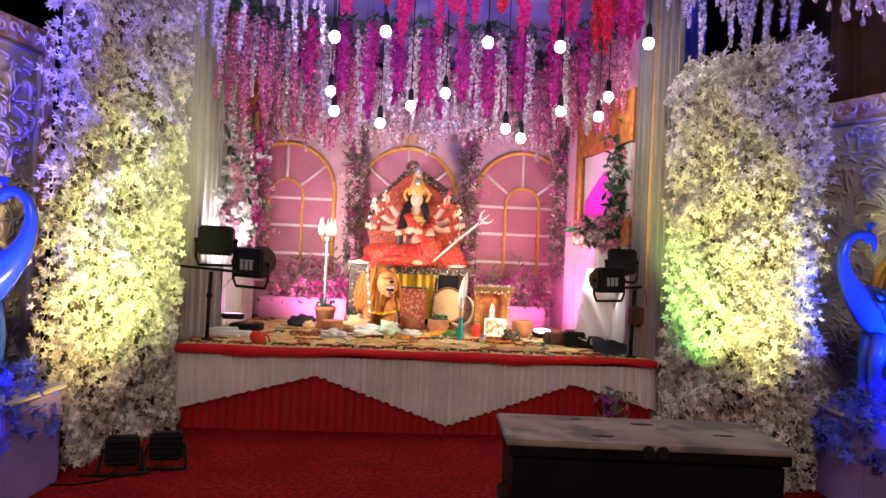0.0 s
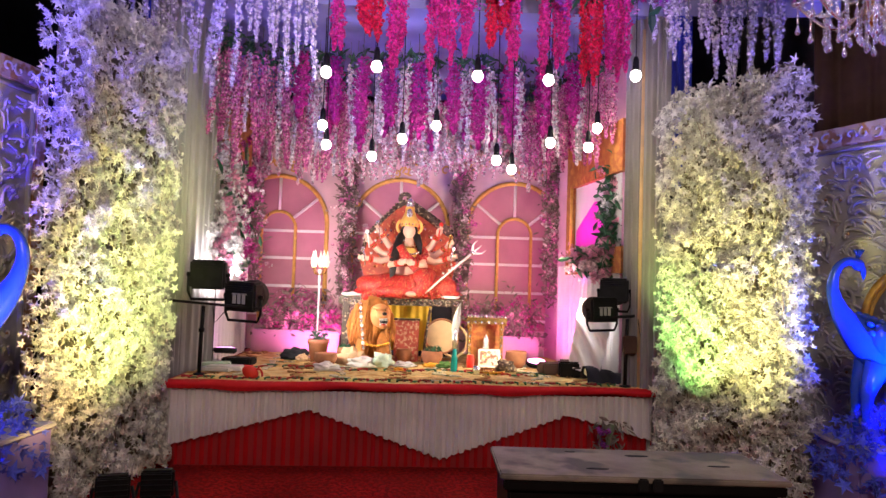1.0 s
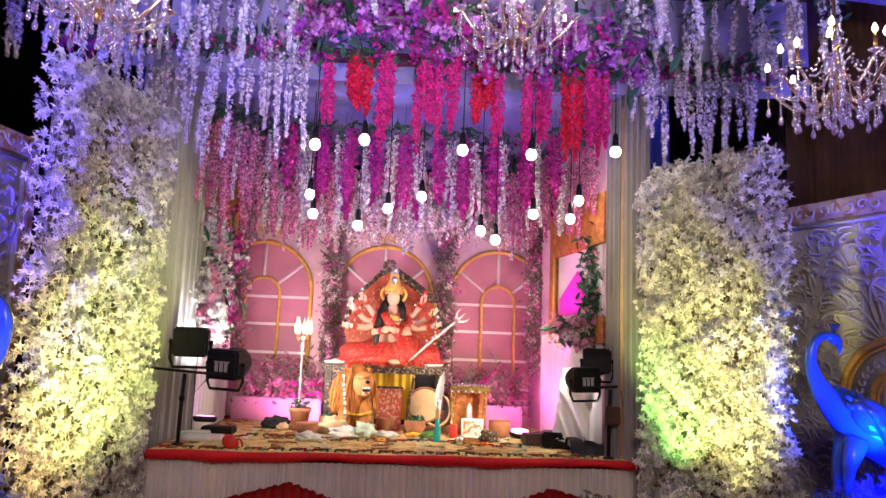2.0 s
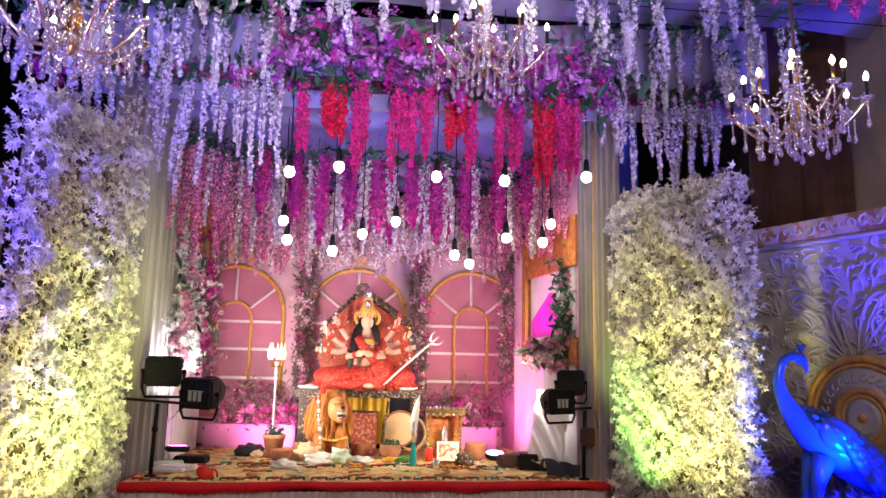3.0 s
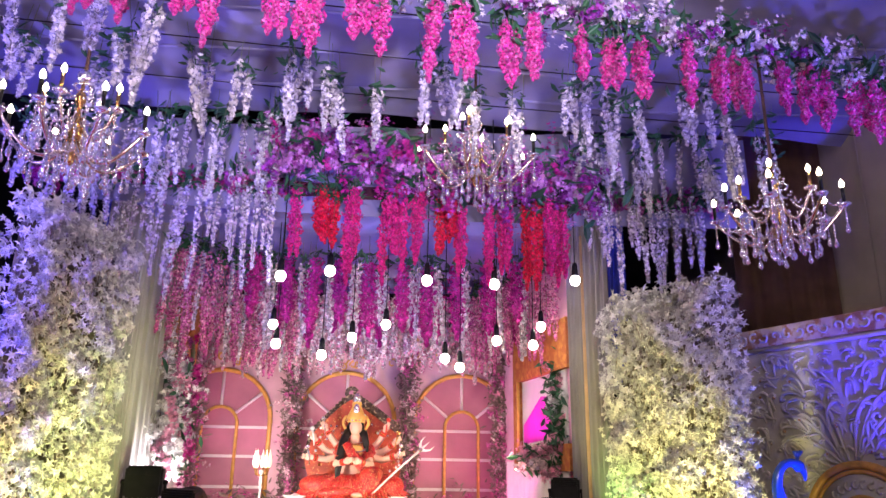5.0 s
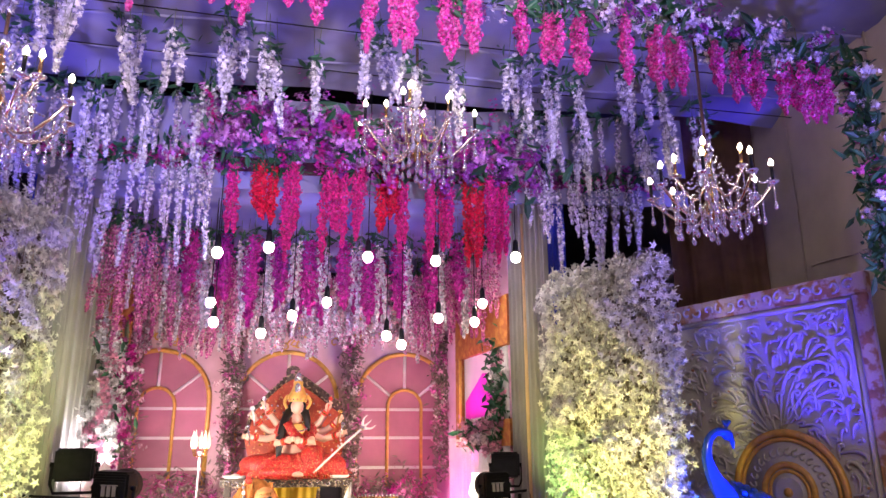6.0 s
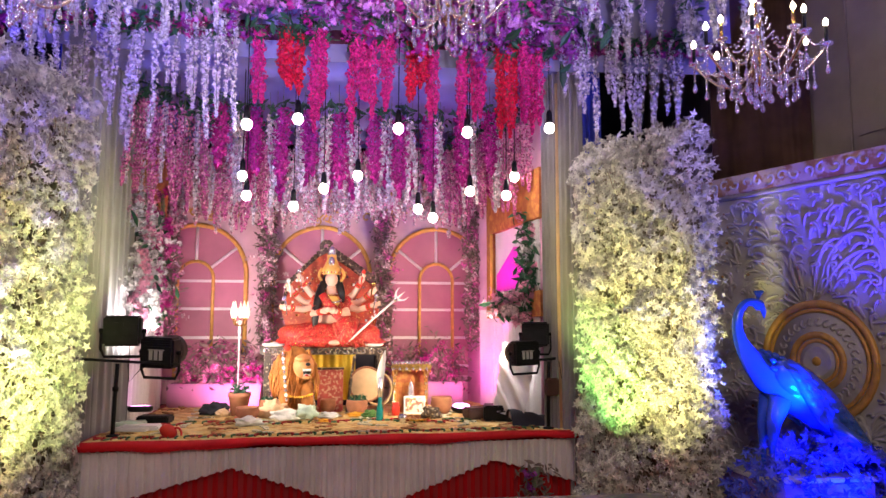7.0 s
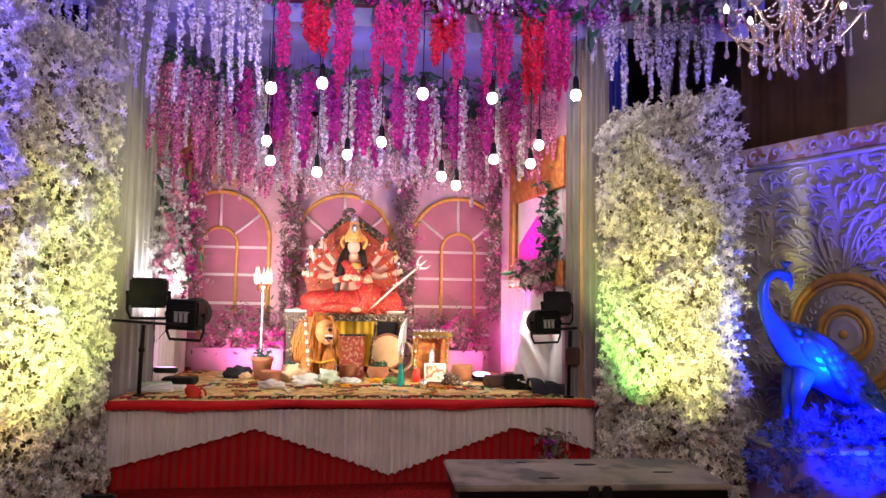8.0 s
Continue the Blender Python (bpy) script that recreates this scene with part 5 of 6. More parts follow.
st.tube([(cx - 0.07, cy + 0.02, 2.14), (cx - 0.13, cy - 0.06, 1.97), (cx - 0.16, cy - 0.17, 1.78), (cx - 0.17, cy - 0.22, 1.54)], [0.040, 0.046, 0.046, 0.018], "hair", 10, flat=0.7)
st.tube([(cx + 0.08, cy + 0.02, 2.12), (cx + 0.115, cy - 0.04, 1.98), (cx + 0.13, cy - 0.05, 1.86)], [0.04, 0.04, 0.02], "hair", 10, flat=0.7)
st.lathe([(0.096, 2.185), (0.110, 2.21), (0.105, 2.25), (0.07, 2.32), (0.05, 2.37), (0.055, 2.40), (0.02, 2.46), (0.001, 2.48)], "gold_paint", (cx, cy, 0), 18)
for s in (-1, 1):
    th = np.linspace(0.2, 2.9, 9)
    st.tube(np.stack((cx + s * (0.09 + 0.05 * np.sin(th)), 0 * th + cy, 2.10 + 0.16 * th / 2.9), 1), 0.018, "gold_paint", 7)
for i in range(16):
    a = i * 2 * math.pi / 16
    st.ball((cx + 0.10 * math.cos(a), cy + 0.10 * math.sin(a), 2.21), 0.013, "silver" if i % 2 else "sari", 6, 4)
st.ball((cx, cy - 0.07, 2.33), (0.038, 0.03, 0.06), "silver", 9, 6)
st.ball((cx, cy - 0.02, 2.44), (0.045, 0.03, 0.07), "silver", 10, 7)
for r0, z0, key in ((0.085, 1.97, "gold_metal"), (0.12, 1.91, "silver"), (0.14, 1.80, "gold_metal")):
    th = np.linspace(math.pi * 1.08, math.pi * 1.92, 16)
    for a in th:
        st.ball((cx + r0 * math.cos(a), cy - 0.03 + 0.9 * r0 * math.sin(a), z0 + 0.35 * r0 * math.sin(a)), 0.013, key, 6, 4)
for s in (-1, 1):
    # the two sides are posed a little differently
    lift = 0.03 if s < 0 else 0.0
    for k, (ex, ez, hx, hz, fy) in enumerate(((0.25, 1.97 + lift, 0.33, 2.12, 0.06), (0.30, 1.87, 0.44, 1.98 + lift, 0.0), (0.30, 1.79, 0.47, 1.84 - lift, -0.08), (0.19, 1.74, 0.05 + lift, 1.77, -0.20))):
        sh = np.array((cx + s * 0.15, cy + 0.5 * fy, 1.90 - 0.02 * k))
        el, ha = np.array((cx + s * ex, cy + fy, ez)), np.array((cx + s * hx, cy + fy - 0.08, hz))
        st.tube([sh, (sh + el) / 2 + (0, 0, -0.01), el, (el + ha) / 2 + (s * 0.008, 0, 0), ha], [0.042, 0.038, 0.036, 0.032, 0.024], "skin", 10)
        way = (ha - el) / np.linalg.norm(ha - el)
        st.ball(ha + way * 0.025, (0.038, 0.024, 0.040), "skin", 10, 7)
        for q in range(4):
            tip = ha + way * 0.085 + np.array((0.012 * (q - 1.5) * -way[2], -0.012, 0.016 * (q - 1.5) * way[0]))
            st.tube([ha + way * 0.03, tip - (0, 0.006, 0), tip], [0.010, 0.009, 0.005], "skin", 6)
        sleeve = sh + (el - sh) * 0.45
        st.tube([sh, (sh + sleeve) / 2, sleeve], [0.052, 0.050, 0.047], "sari", 10)
        for q, key in ((0.62, "red_plastic"), (0.70, "gold_metal"), (0.78, "red_plastic")):
            p = el + (ha - el) * q
            st.tube([p - way * 0.010, p, p + way * 0.010], [0.036, 0.039, 0.036], key, 10)
        if k in (0, 1, 2):
            key = (("silver", "paper", "silver"), ("red_plastic", "gold_metal", "silver"))[s > 0][k]
            st.tube([ha + (0, -0.03, -0.08), ha + (s * 0.01, -0.03, 0.02), ha + (s * 0.03, -0.03, 0.09)], [0.006, 0.009, 0.013], key, 7)
            st.ball(ha + (s * 0.03, -0.03, 0.10), (0.026, 0.016, 0.026), key, 9, 7)
for i in range(70):
    a, q = RNG.uniform(0, math.pi), RNG.random()
    st.ball((cx + 0.55 * math.cos(a) * (0.4 + 0.6 * q), cy - 0.30 * math.sin(a) * (0.5 + 0.5 * q), 1.44 + 0.16 * (1 - q)), 0.011, "gold_metal" if i % 2 else "silver", 6, 4)


for i in range(74):
    a = math.pi * (1.01 + 0.98 * i / 73) + RNG.normal() * 0.02
    bulge, w, foot = 0.035 * RNG.random(), RNG.uniform(0.55, 1.25), RNG.uniform(1.375, 1.43)
    reach = RNG.uniform(0.54, 0.63)
    c, s = math.cos(a), math.sin(a)
    knee = 0.05 * math.exp(-((c - 0.45) / 0.3) ** 2)
    st.tube([(cx + 0.12 * c, cy + 0.10 * s, 1.62), (cx + 0.30 * c, cy + 0.20 * s - bulge, 1.60 + 0.02 * abs(c) + knee), (cx + 0.46 * c, cy + 0.27 * s - bulge, 1.53 + 0.6 * knee), (cx + reach * c, cy + 0.33 * s, foot)],
            [0.018 * w, 0.024 * w, 0.026 * w, 0.013 * w], "sari", 7)
for i in range(40):
    a = math.pi * (1.0 + i / 39)
    st.ball((cx + 0.585 * math.cos(a), cy + 0.335 * math.sin(a), 1.412), (0.014, 0.014, 0.012), "gold_metal", 6, 4)


def pleat_fan(u, v):
    a = math.pi * (1.08 + 0.84 * u)
    r = 0.32 + 0.22 * v
    return cx + 1.05 * r * math.cos(a) * 1.1, cy + 0.62 * r * math.sin(a) - 0.02 * math.sin(u * 120), 1.56 - 0.165 * v + 0.01 * math.sin(u * 120)


st.sheet(pleat_fan, 150, 8, "sari")
thing("goddess_statue", st, "seated many-armed painted statue in red and gold dress", "statue")
tri = thing("trident", Geo().tube([(-0.10, 7.82, 1.42), (0.2, 7.84, 1.70), (0.44, 7.86, 1.91)], 0.012, "paper", 8), "white trident leaning before the statue", "trident")
head = Geo()
dx, dz = 0.75, 0.66
for k in (-1, 0, 1):
    s = np.linspace(0, 1, 8)
    bow = 0.070 * k * np.sin(np.minimum(s * 2.2, math.pi / 2))
    px, pz = 0.43 + dx * 0.13 * s - dz * bow, 1.90 + dz * 0.13 * s + dx * bow
    head.tube(np.stack((px, 0 * s + 7.86, pz), 1), 0.015 * (1.15 - s), "paper", 7)
head.ball((0.43, 7.86, 1.90), 0.028, "silver", 10, 7)
part("prongs", head, tri, "silver prongs")

# lion statue, one mesh
li = Geo()
li.ball((-0.63, 7.74, 0.95), (0.18, 0.20, 0.27), "mane", 20, 12)
li.ball((-0.63, 7.64, 1.20), (0.18, 0.15, 0.20), "mane", 22, 14)
for i in range(560):
    a, e = RNG.uniform(0, 2 * math.pi), RNG.uniform(0.15, 1.0)
    p = np.array((-0.62 + 0.19 * e * math.cos(a), 7.58 + 0.06 * e, 1.20 + 0.20 * e * math.sin(a)))
    if abs(p[0] + 0.53) < 0.075 and abs(p[2] - 1.19) < 0.10:
        continue
    w = RNG.normal(size=3) * 0.012
    drop = 0.13 + 0.16 * RNG.random()
    li.tube([p, p + (0.045 * math.cos(a), -0.08, -0.25 * drop) + w, p + (0.06 * math.cos(a), -0.10, -0.7 * drop) + w, p + (0.05 * math.cos(a), -0.09, -drop)], [0.014, 0.015, 0.011, 0.003], "mane", 5)
li.ball((-0.53, 7.49, 1.20), (0.105, 0.10, 0.125), "lion_face", 18, 12)
li.tube([(-0.60, 7.415, 1.285), (-0.53, 7.385, 1.272), (-0.455, 7.41, 1.285)], [0.016, 0.022, 0.016], "lion_face", 8)
li.ball((-0.50, 7.39, 1.205), (0.066, 0.075, 0.044), "lion_face", 14, 9)
li.ball((-0.475, 7.325, 1.225), (0.026, 0.02, 0.018), "hair", 10, 7)
li.ball((-0.49, 7.40, 1.09), (0.046, 0.062, 0.026), "lion_face", 14, 9)
li.ball((-0.488, 7.40, 1.145), (0.044, 0.058, 0.036), "hair", 12, 7)
li.ball((-0.486, 7.37, 1.115), (0.03, 0.05, 0.010), "motif_red", 12, 7)
for k in range(6):
    li.tube([(-0.522 + 0.014 * k, 7.335 + 0.004 * abs(k - 2.5), 1.178), (-0.522 + 0.014 * k, 7.333, 1.152)], [0.006, 0.002], "paper", 6)
    li.tube([(-0.518 + 0.012 * k, 7.345, 1.108), (-0.518 + 0.012 * k, 7.343, 1.128)], [0.005, 0.002], "paper", 6)
for s in (-1, 1):
    li.ball((-0.52 + s * 0.045, 7.402, 1.262), 0.012, "gold_paint", 9, 6)
    li.ball((-0.518 + s * 0.045, 7.392, 1.262), 0.007, "hair", 8, 5)
    li.tube([(-0.60 + s * 0.10, 7.6, 1.0), (-0.60 + s * 0.11, 7.5, 0.85), (-0.60 + s * 0.11, 7.45, SZ + 0.05)], [0.08, 0.065, 0.06], "mane", 10)
    li.ball((-0.60 + s * 0.11, 7.40, SZ + 0.05), (0.065, 0.09, 0.05), "lion_face", 12, 8)
li.ball((-0.69, 7.44, 1.385), (0.035, 0.03, 0.035), "red_plastic", 9, 6)
for k in range(11):
    li.ball((-0.735 + 0.005 * k, 7.43 - 0.003 * k, 1.32 - 0.045 * k), (0.017, 0.016, 0.02), "paper" if k % 2 else "silver", 8, 6)
for k in range(12):
    li.ball((-0.70 + 0.024 * k, 7.42, 0.92 - 0.03 * math.sin(k * 0.285)), (0.015, 0.015, 0.015), "marigold", 7, 5)
thing("lion_statue", li, "orange-brown snarling lion statue with garland", "statue")


def lamp_stand(x, y):
    root = new("candle_stand")
    root.matrix_world = pose(x, y, SZ + 0.012)
    tagged(root, "tall white candelabrum with glowing flame shades", "lamp")
    part("base", Geo().lathe([(0.001, 0), (0.09, 0), (0.09, 0.015), (0.03, 0.04), (0.015, 0.1), (0.001, 0.1)], "silver", (0, 0, 0), 16), root)
    part("pole", Geo().lathe([(0.008, 0.08), (0.008, 0.45), (0.014, 0.50), (0.008, 0.55), (0.009, 0.8), (0.018, 0.86), (0.009, 0.92), (0.03, 0.97), (0.001, 0.98)], "paper", (0, 0, 0), 12), root, "white turned pole")
    for i in range(5):
        a = i * 1.2566 + 0.4
        c, s = math.cos(a), math.sin(a)
        arm = part("arm", Geo().tube([(0.01 * c, 0.01 * s, 0.92), (0.06 * c, 0.06 * s, 0.93), (0.08 * c, 0.08 * s, 1.0)], 0.008, "gold_metal", 6), root)
        part("flame_shade", Geo().lathe([(0.010, 1.0), (0.024, 1.03), (0.026, 1.07), (0.013, 1.13), (0.001, 1.19)], "lamp_flame", (0.08 * c, 0.08 * s, 0), 10), arm, "glowing white flame shade")
    return root


lamp_stand(-1.25, 7.95)


def pot(x, y, r, h, label, green=None, bowl=False, tipped=False):
    z = SZ + 0.012
    root = new("clay_pot")
    root.matrix_world = pose(x, y, z + (r * 0.8 if tipped else 0), 62 if tipped else 0, 0, 30 if tipped else 0)
    tagged(root, label, "pot", "clay pots")
    if bowl:
        prof = [(0.001, 0), (r * 0.5, 0), (r * 0.85, h * 0.3), (r, h * 0.62), (r * 0.93, h * 0.9), (r * 0.97, h), (r * 0.88, h), (r * 0.84, h * 0.85), (0.001, h * 0.8)]
    else:
        prof = [(0.001, 0), (r * 0.66, 0), (r * 0.92, h * 0.8), (r, h * 0.82), (r, h), (r * 0.9, h), (r * 0.86, h * 0.9), (0.001, h * 0.88)]
    part("body", Geo().lathe(prof, "terracotta", (0, 0, 0), 24), root, "unglazed clay")
    if green:
        g = Geo()
        k = 90
        a, q = RNG.uniform(0, 6.28, k), RNG.random(k) ** 0.5 * r * 0.85
        p = np.stack((q * np.cos(a), q * np.sin(a), h * 0.92 + RNG.random(k) * green), 1)
        puff(g, p, np.stack((np.cos(a), np.sin(a), 0.4 + 0 * a), 1), 0.028, "leaf_green", "leaf")
        part("sprout_tuft", g, root, "green sprouts")
    return root


pot(-1.18, 7.62, 0.115, 0.235, "tall terracotta pot with a small plant", 0.10)
pot(-0.90, 7.75, 0.10, 0.15, "round clay bowl with green sprouts", 0.03, True)
pot(-1.04, 7.22, 0.115, 0.13, "wide empty clay bowl on the carpet", None, True)
pot(-0.28, 7.72, 0.085, 0.15, "dark clay bowl beside the lion", None, True)
pot(0.02, 7.62, 0.115, 0.15, "clay bowl of sprouting green grass", 0.05, True)
pot(0.90, 7.52, 0.115, 0.18, "round dark clay pot standing on the carpet", None, True)

box = thing("printed_box", Geo().box((-0.40, 7.84, SZ + 0.012), (-0.13, 7.98, 1.14), "red_print", 0.008), "red printed cloth-covered box under the dais", "box")
part("top_edge", Geo().box((-0.41, 7.83, 1.142), (-0.12, 7.99, 1.16), "ornate_dark", 0.004), box)
drum = thing("round_drum", Geo().lathe([(0.001, 0.02), (0.17, 0.02), (0.185, 0.0), (0.185, -0.08), (0.17, -0.1), (0.001, -0.1)], "tan_skin", (0.12, 7.84, 0.985), 30, "y"), "round tan drum leaning against the dais", "drum")
th = np.linspace(0, 2 * np.pi, 41)
part("rim", Geo().tube(np.stack((0.12 + 0.182 * np.cos(th), 0 * th + 7.825, 0.985 + 0.182 * np.sin(th)), 1), 0.013, "terracotta", 7, caps=False), drum, "dark rim hoop")
part("stand_hoop", Geo().tube(np.stack((0.25 + 0.15 * np.cos(th), 0 * th + 7.90, 0.93 + 0.17 * np.sin(th)), 1), 0.016, "tan_skin", 7, caps=False), drum)
thing("wooden_stick", Geo().tube([(-0.08, 7.78, SZ + 0.02), (-0.05, 7.82, 1.0), (-0.01, 7.85, 1.29)], 0.016, "ornate_dark", 8), "dark wooden stick leaning on the dais", "stick")
thing("sword", Geo().tube([(-0.40, 7.55, SZ + 0.03), (-0.43, 7.56, 0.9), (-0.44, 7.58, 1.1)], [0.012, 0.014, 0.003], "silver", 6, flat=0.35), "small silver blade propped beside the lion", "blade")

shrine = new("small_shrine")
tagged(shrine, "small golden shrine box with glittering frame", "shrine")
z = SZ + 0.012
part("back", Geo().box((0.42, 7.86, z), (0.78, 7.88, 1.17), "orange_cloth", 0.004), shrine)
for x in (0.40, 0.74):
    g = Geo().lathe([(0.03, z), (0.034, z + 0.03), (0.02, z + 0.06), (0.022, 1.05), (0.034, 1.10), (0.034, 1.14)], "gold_metal", (x + 0.02, 7.74, 0), 12)
    for k in range(9):
        g.ball((x + 0.02, 7.72, z + 0.08 + 0.045 * k), 0.014, "silver" if k % 2 else "gold_metal", 7, 5)
    part("column", g, shrine, "gilded beaded column")
part("roof", Geo().box((0.38, 7.70, 1.14), (0.82, 7.90, 1.20), "gold_metal", 0.012), shrine)
for k in range(12):
    part("bead", Geo().ball((0.40 + 0.036 * k, 7.695, 1.15 - 0.012 * (k % 2)), 0.018, "gold_metal" if k % 2 else "silver", 7, 5), shrine)
    part("bead", Geo().ball((0.40 + 0.036 * k, 7.72, 1.215), (0.014, 0.014, 0.02), "silver", 7, 5), shrine)
thing("silver_figurine", Geo().lathe([(0.001, z), (0.05, z), (0.05, z + 0.05), (0.03, z + 0.07), (0.045, z + 0.16), (0.03, z + 0.22), (0.035, z + 0.26), (0.02, z + 0.31), (0.001, z + 0.34)], "silver", (0.60, 7.78, 0), 14), "small plain silver figurine inside the shrine", "figurine")
pic = thing("picture_frame", Geo().box((-0.115, -0.01, 0), (0.115, 0.01, 0.19), "paper", 0.004), "small framed picture leaning by the shrine", "picture", at=pose(0.62, 7.55, z, -10))
part("print", Geo().box((-0.095, -0.0125, 0.02), (0.095, -0.0105, 0.17), "picture"), pic, "faded printed picture")
bot = thing("glass_bottle", Geo().lathe([(0.001, 0), (0.045, 0), (0.048, 0.02), (0.045, 0.12), (0.03, 0.17), (0.028, 0.22), (0.02, 0.24), (0.001, 0.24)], "teal_glass", (0, 0, 0), 16), "teal bottle on the carpet", "bottle", at=pose(0.24, 7.1, z) @ Matrix.Diagonal((0.72, 0.72, 0.92, 1.0)))
fe = Geo()
fe.sheet(lambda u, v: ((u - 0.5) * 0.075 * math.sin(math.pi * min(0.99, 0.25 + 0.72 * v)) + 0.05 * v * v, 0.012 * math.sin(math.pi * u), 0.34 + 0.34 * v), 6, 14, "feather")
fe.tube([(0, 0, 0.22), (0.0, 0.004, 0.32), (0.004, 0.006, 0.42)], [0.02, 0.028, 0.012], "silver", 8)
thing("white_plume", fe, "white plume standing in the bottle", "plume", at=pose(0.24, 7.1, z))

# loose offerings
def bundle(name, label, cat, x, y, w, h, key, n=9, seed=0):
    g = Geo()

    def crumple(u, v):
        a, e = 2 * math.pi * u, math.pi * v
        q = Vector((math.sin(e) * math.cos(a), math.sin(e) * math.sin(a), math.cos(e)))
        r = 1 + 0.55 * noise.noise(q * 1.7 + Vector((seed, 0, 0))) + 0.28 * noise.noise(q * 4.5 + Vector((0, seed, 0)))
        return w * 0.85 * r * q.x, w * 0.6 * r * q.y, max(0.0, h * 0.45 + h * 0.62 * r * q.z)
    g.sheet(crumple, 36, 20, key)
    return thing(name, g, label, cat, at=pose(x, y, z))


bundle("wrapped_cloth", "crumpled white paper offering on the carpet", "bundle", -0.98, 6.85, 0.14, 0.07, "paper", 9, 1)
bundle("wrapped_cloth", "pale mint cloth bundle at the lion's feet", "bundle", -0.48, 7.28, 0.12, 0.13, "mint_cloth", 14, 2)
bundle("wrapped_cloth", "white cloth bundle beside the lion", "bundle", -0.70, 7.25, 0.17, 0.09, "paper", 16, 3)
bundle("wrapped_cloth", "tan cloth bundle behind the bowls", "bundle", -0.82, 7.42, 0.15, 0.15, "tan_skin", 6, 4)
bundle("flower_offering", "small heap of white flowers", "flowers", -0.26, 7.35, 0.12, 0.05, "paper", 8, 5)
bundle("flower_offering", "small heap of orange marigolds", "flowers", -0.30, 7.0, 0.06, 0.03, "marigold", 6, 6)
bundle("flower_offering", "small heap of orange marigolds", "flowers", 0.02, 7.42, 0.09, 0.04, "marigold", 6, 7)
bundle("betel_leaf", "heap of green betel leaves", "leaves", 0.16, 7.35, 0.10, 0.06, "soil_green", 8, 8)
bundle("coconut_husk", "brown husked coconuts by the tray", "coconut", 0.76, 7.2, 0.11, 0.11, "ornate_dark", 6, 9)
bundle("dark_bag", "small dark bag on the carpet", "bag", -1.45, 7.75, 0.14, 0.12, "dark_cloth", 5, 10)
bundle("dark_bag", "small pale cloth bag on the carpet", "bag", -1.34, 7.6, 0.07, 0.07, "tan_skin", 4, 11)
thing("jar", Geo().lathe([(0.001, 0), (0.04, 0), (0.042, 0.09), (0.035, 0.1), (0.036, 0.13), (0.001, 0.13)], "red_plastic", (0, 0, 0), 16), "small red jar beside the shrine", "jar", at=pose(0.42, 7.5, z))
tray = thing("brass_tray", Geo().lathe([(0.001, 0.004), (0.15, 0.004), (0.17, 0.03), (0.165, 0.032), (0.145, 0.012), (0.001, 0.012)], "gold_metal", (0, 0, 0), 26), "round brass tray of offerings", "tray", at=pose(0.58, 7.08, z))
thing("steel_cup", Geo().lathe([(0.001, 0), (0.03, 0), (0.038, 0.08), (0.034, 0.08), (0.028, 0.01), (0.001, 0.01)], "silver", (0, 0, 0), 14), "small steel cup before the tray", "cup", at=pose(0.45, 6.9, z))
for i, (x, y, w, key) in enumerate(((-1.93, 6.62, 0.15, "paper"), (-1.88, 6.68, 0.16, "paper"), (-2.02, 6.85, 0.14, "mint_cloth"))):
    thing("newspaper", Geo().box((-w, -0.10, 0), (w, 0.10, 0.03 + 0.01 * i), key, 0.01), "folded white paper stack on the carpet", "paper", "paper stacks", at=pose(x, y, z + 0.001, 0, 0, 12 * i - 8))
case = thing("black_case", Geo().box((-0.15, -0.09, 0), (0.15, 0.09, 0.07), "black_metal", 0.012), "flat black equipment case on the carpet", "case", at=pose(-1.88, 7.15, z, 0, 0, -6))
bag = Geo()
bag.ball((0, 0, 0.06), (0.10, 0.05, 0.075), "red_plastic", 16, 9, (0, 25, 0))
th = np.linspace(-0.2, 3.0, 12)
bag.tube(np.stack((0.09 + 0.05 * np.cos(th), 0 * th - 0.01, 0.03 + 0.07 * np.sin(th)), 1), 0.012, "red_plastic", 7)
thing("red_basket", bag, "small tilted red plastic basket", "basket", at=pose(-1.53, 6.2, z) @ Matrix.Scale(0.75, 4))
eq = thing("equipment_box", Geo().box((-0.20, -0.13, 0), (0.20, 0.13, 0.15), "black_paint", 0.015), "dark equipment box under the white sheet", "box", at=pose(1.45, 6.98, z, 0, 0, -8))
part("handle", Geo().tube([(-0.06, -0.135, 0.09), (0, -0.15, 0.1), (0.06, -0.135, 0.09)], 0.008, "black_metal", 6), eq)
thing("equipment_box", Geo().box((-0.11, -0.1, 0), (0.11, 0.1, 0.11), "brown_cloth", 0.015), "small brown box beside the white sheet", "box", at=pose(1.20, 7.15, z, 0, 0, 10))
thing("dark_throw", Geo().sheet(lambda u, v: (1.42 + 0.42 * u, 6.45 + 0.35 * v, z + 0.14 * math.sin(math.pi * v) * (1 - 0.6 * u) + 0.008 * math.sin(18 * u + 9 * v) + 0.01), 24, 18, "dark_cloth"), "dark cloth thrown beside the light stand", "cloth")
arrangement("dark_plant", "dark dried plant standing before the stage skirt", [(1.52, 6.04, 0.05), (1.50, 6.02, 0.25), (1.54, 6.0, 0.42)], (0.09, 0.03, 0.07), 48, ["petal_violet"], 130, 61, 0.02, 0.05, leaf_key="leaf_olive")

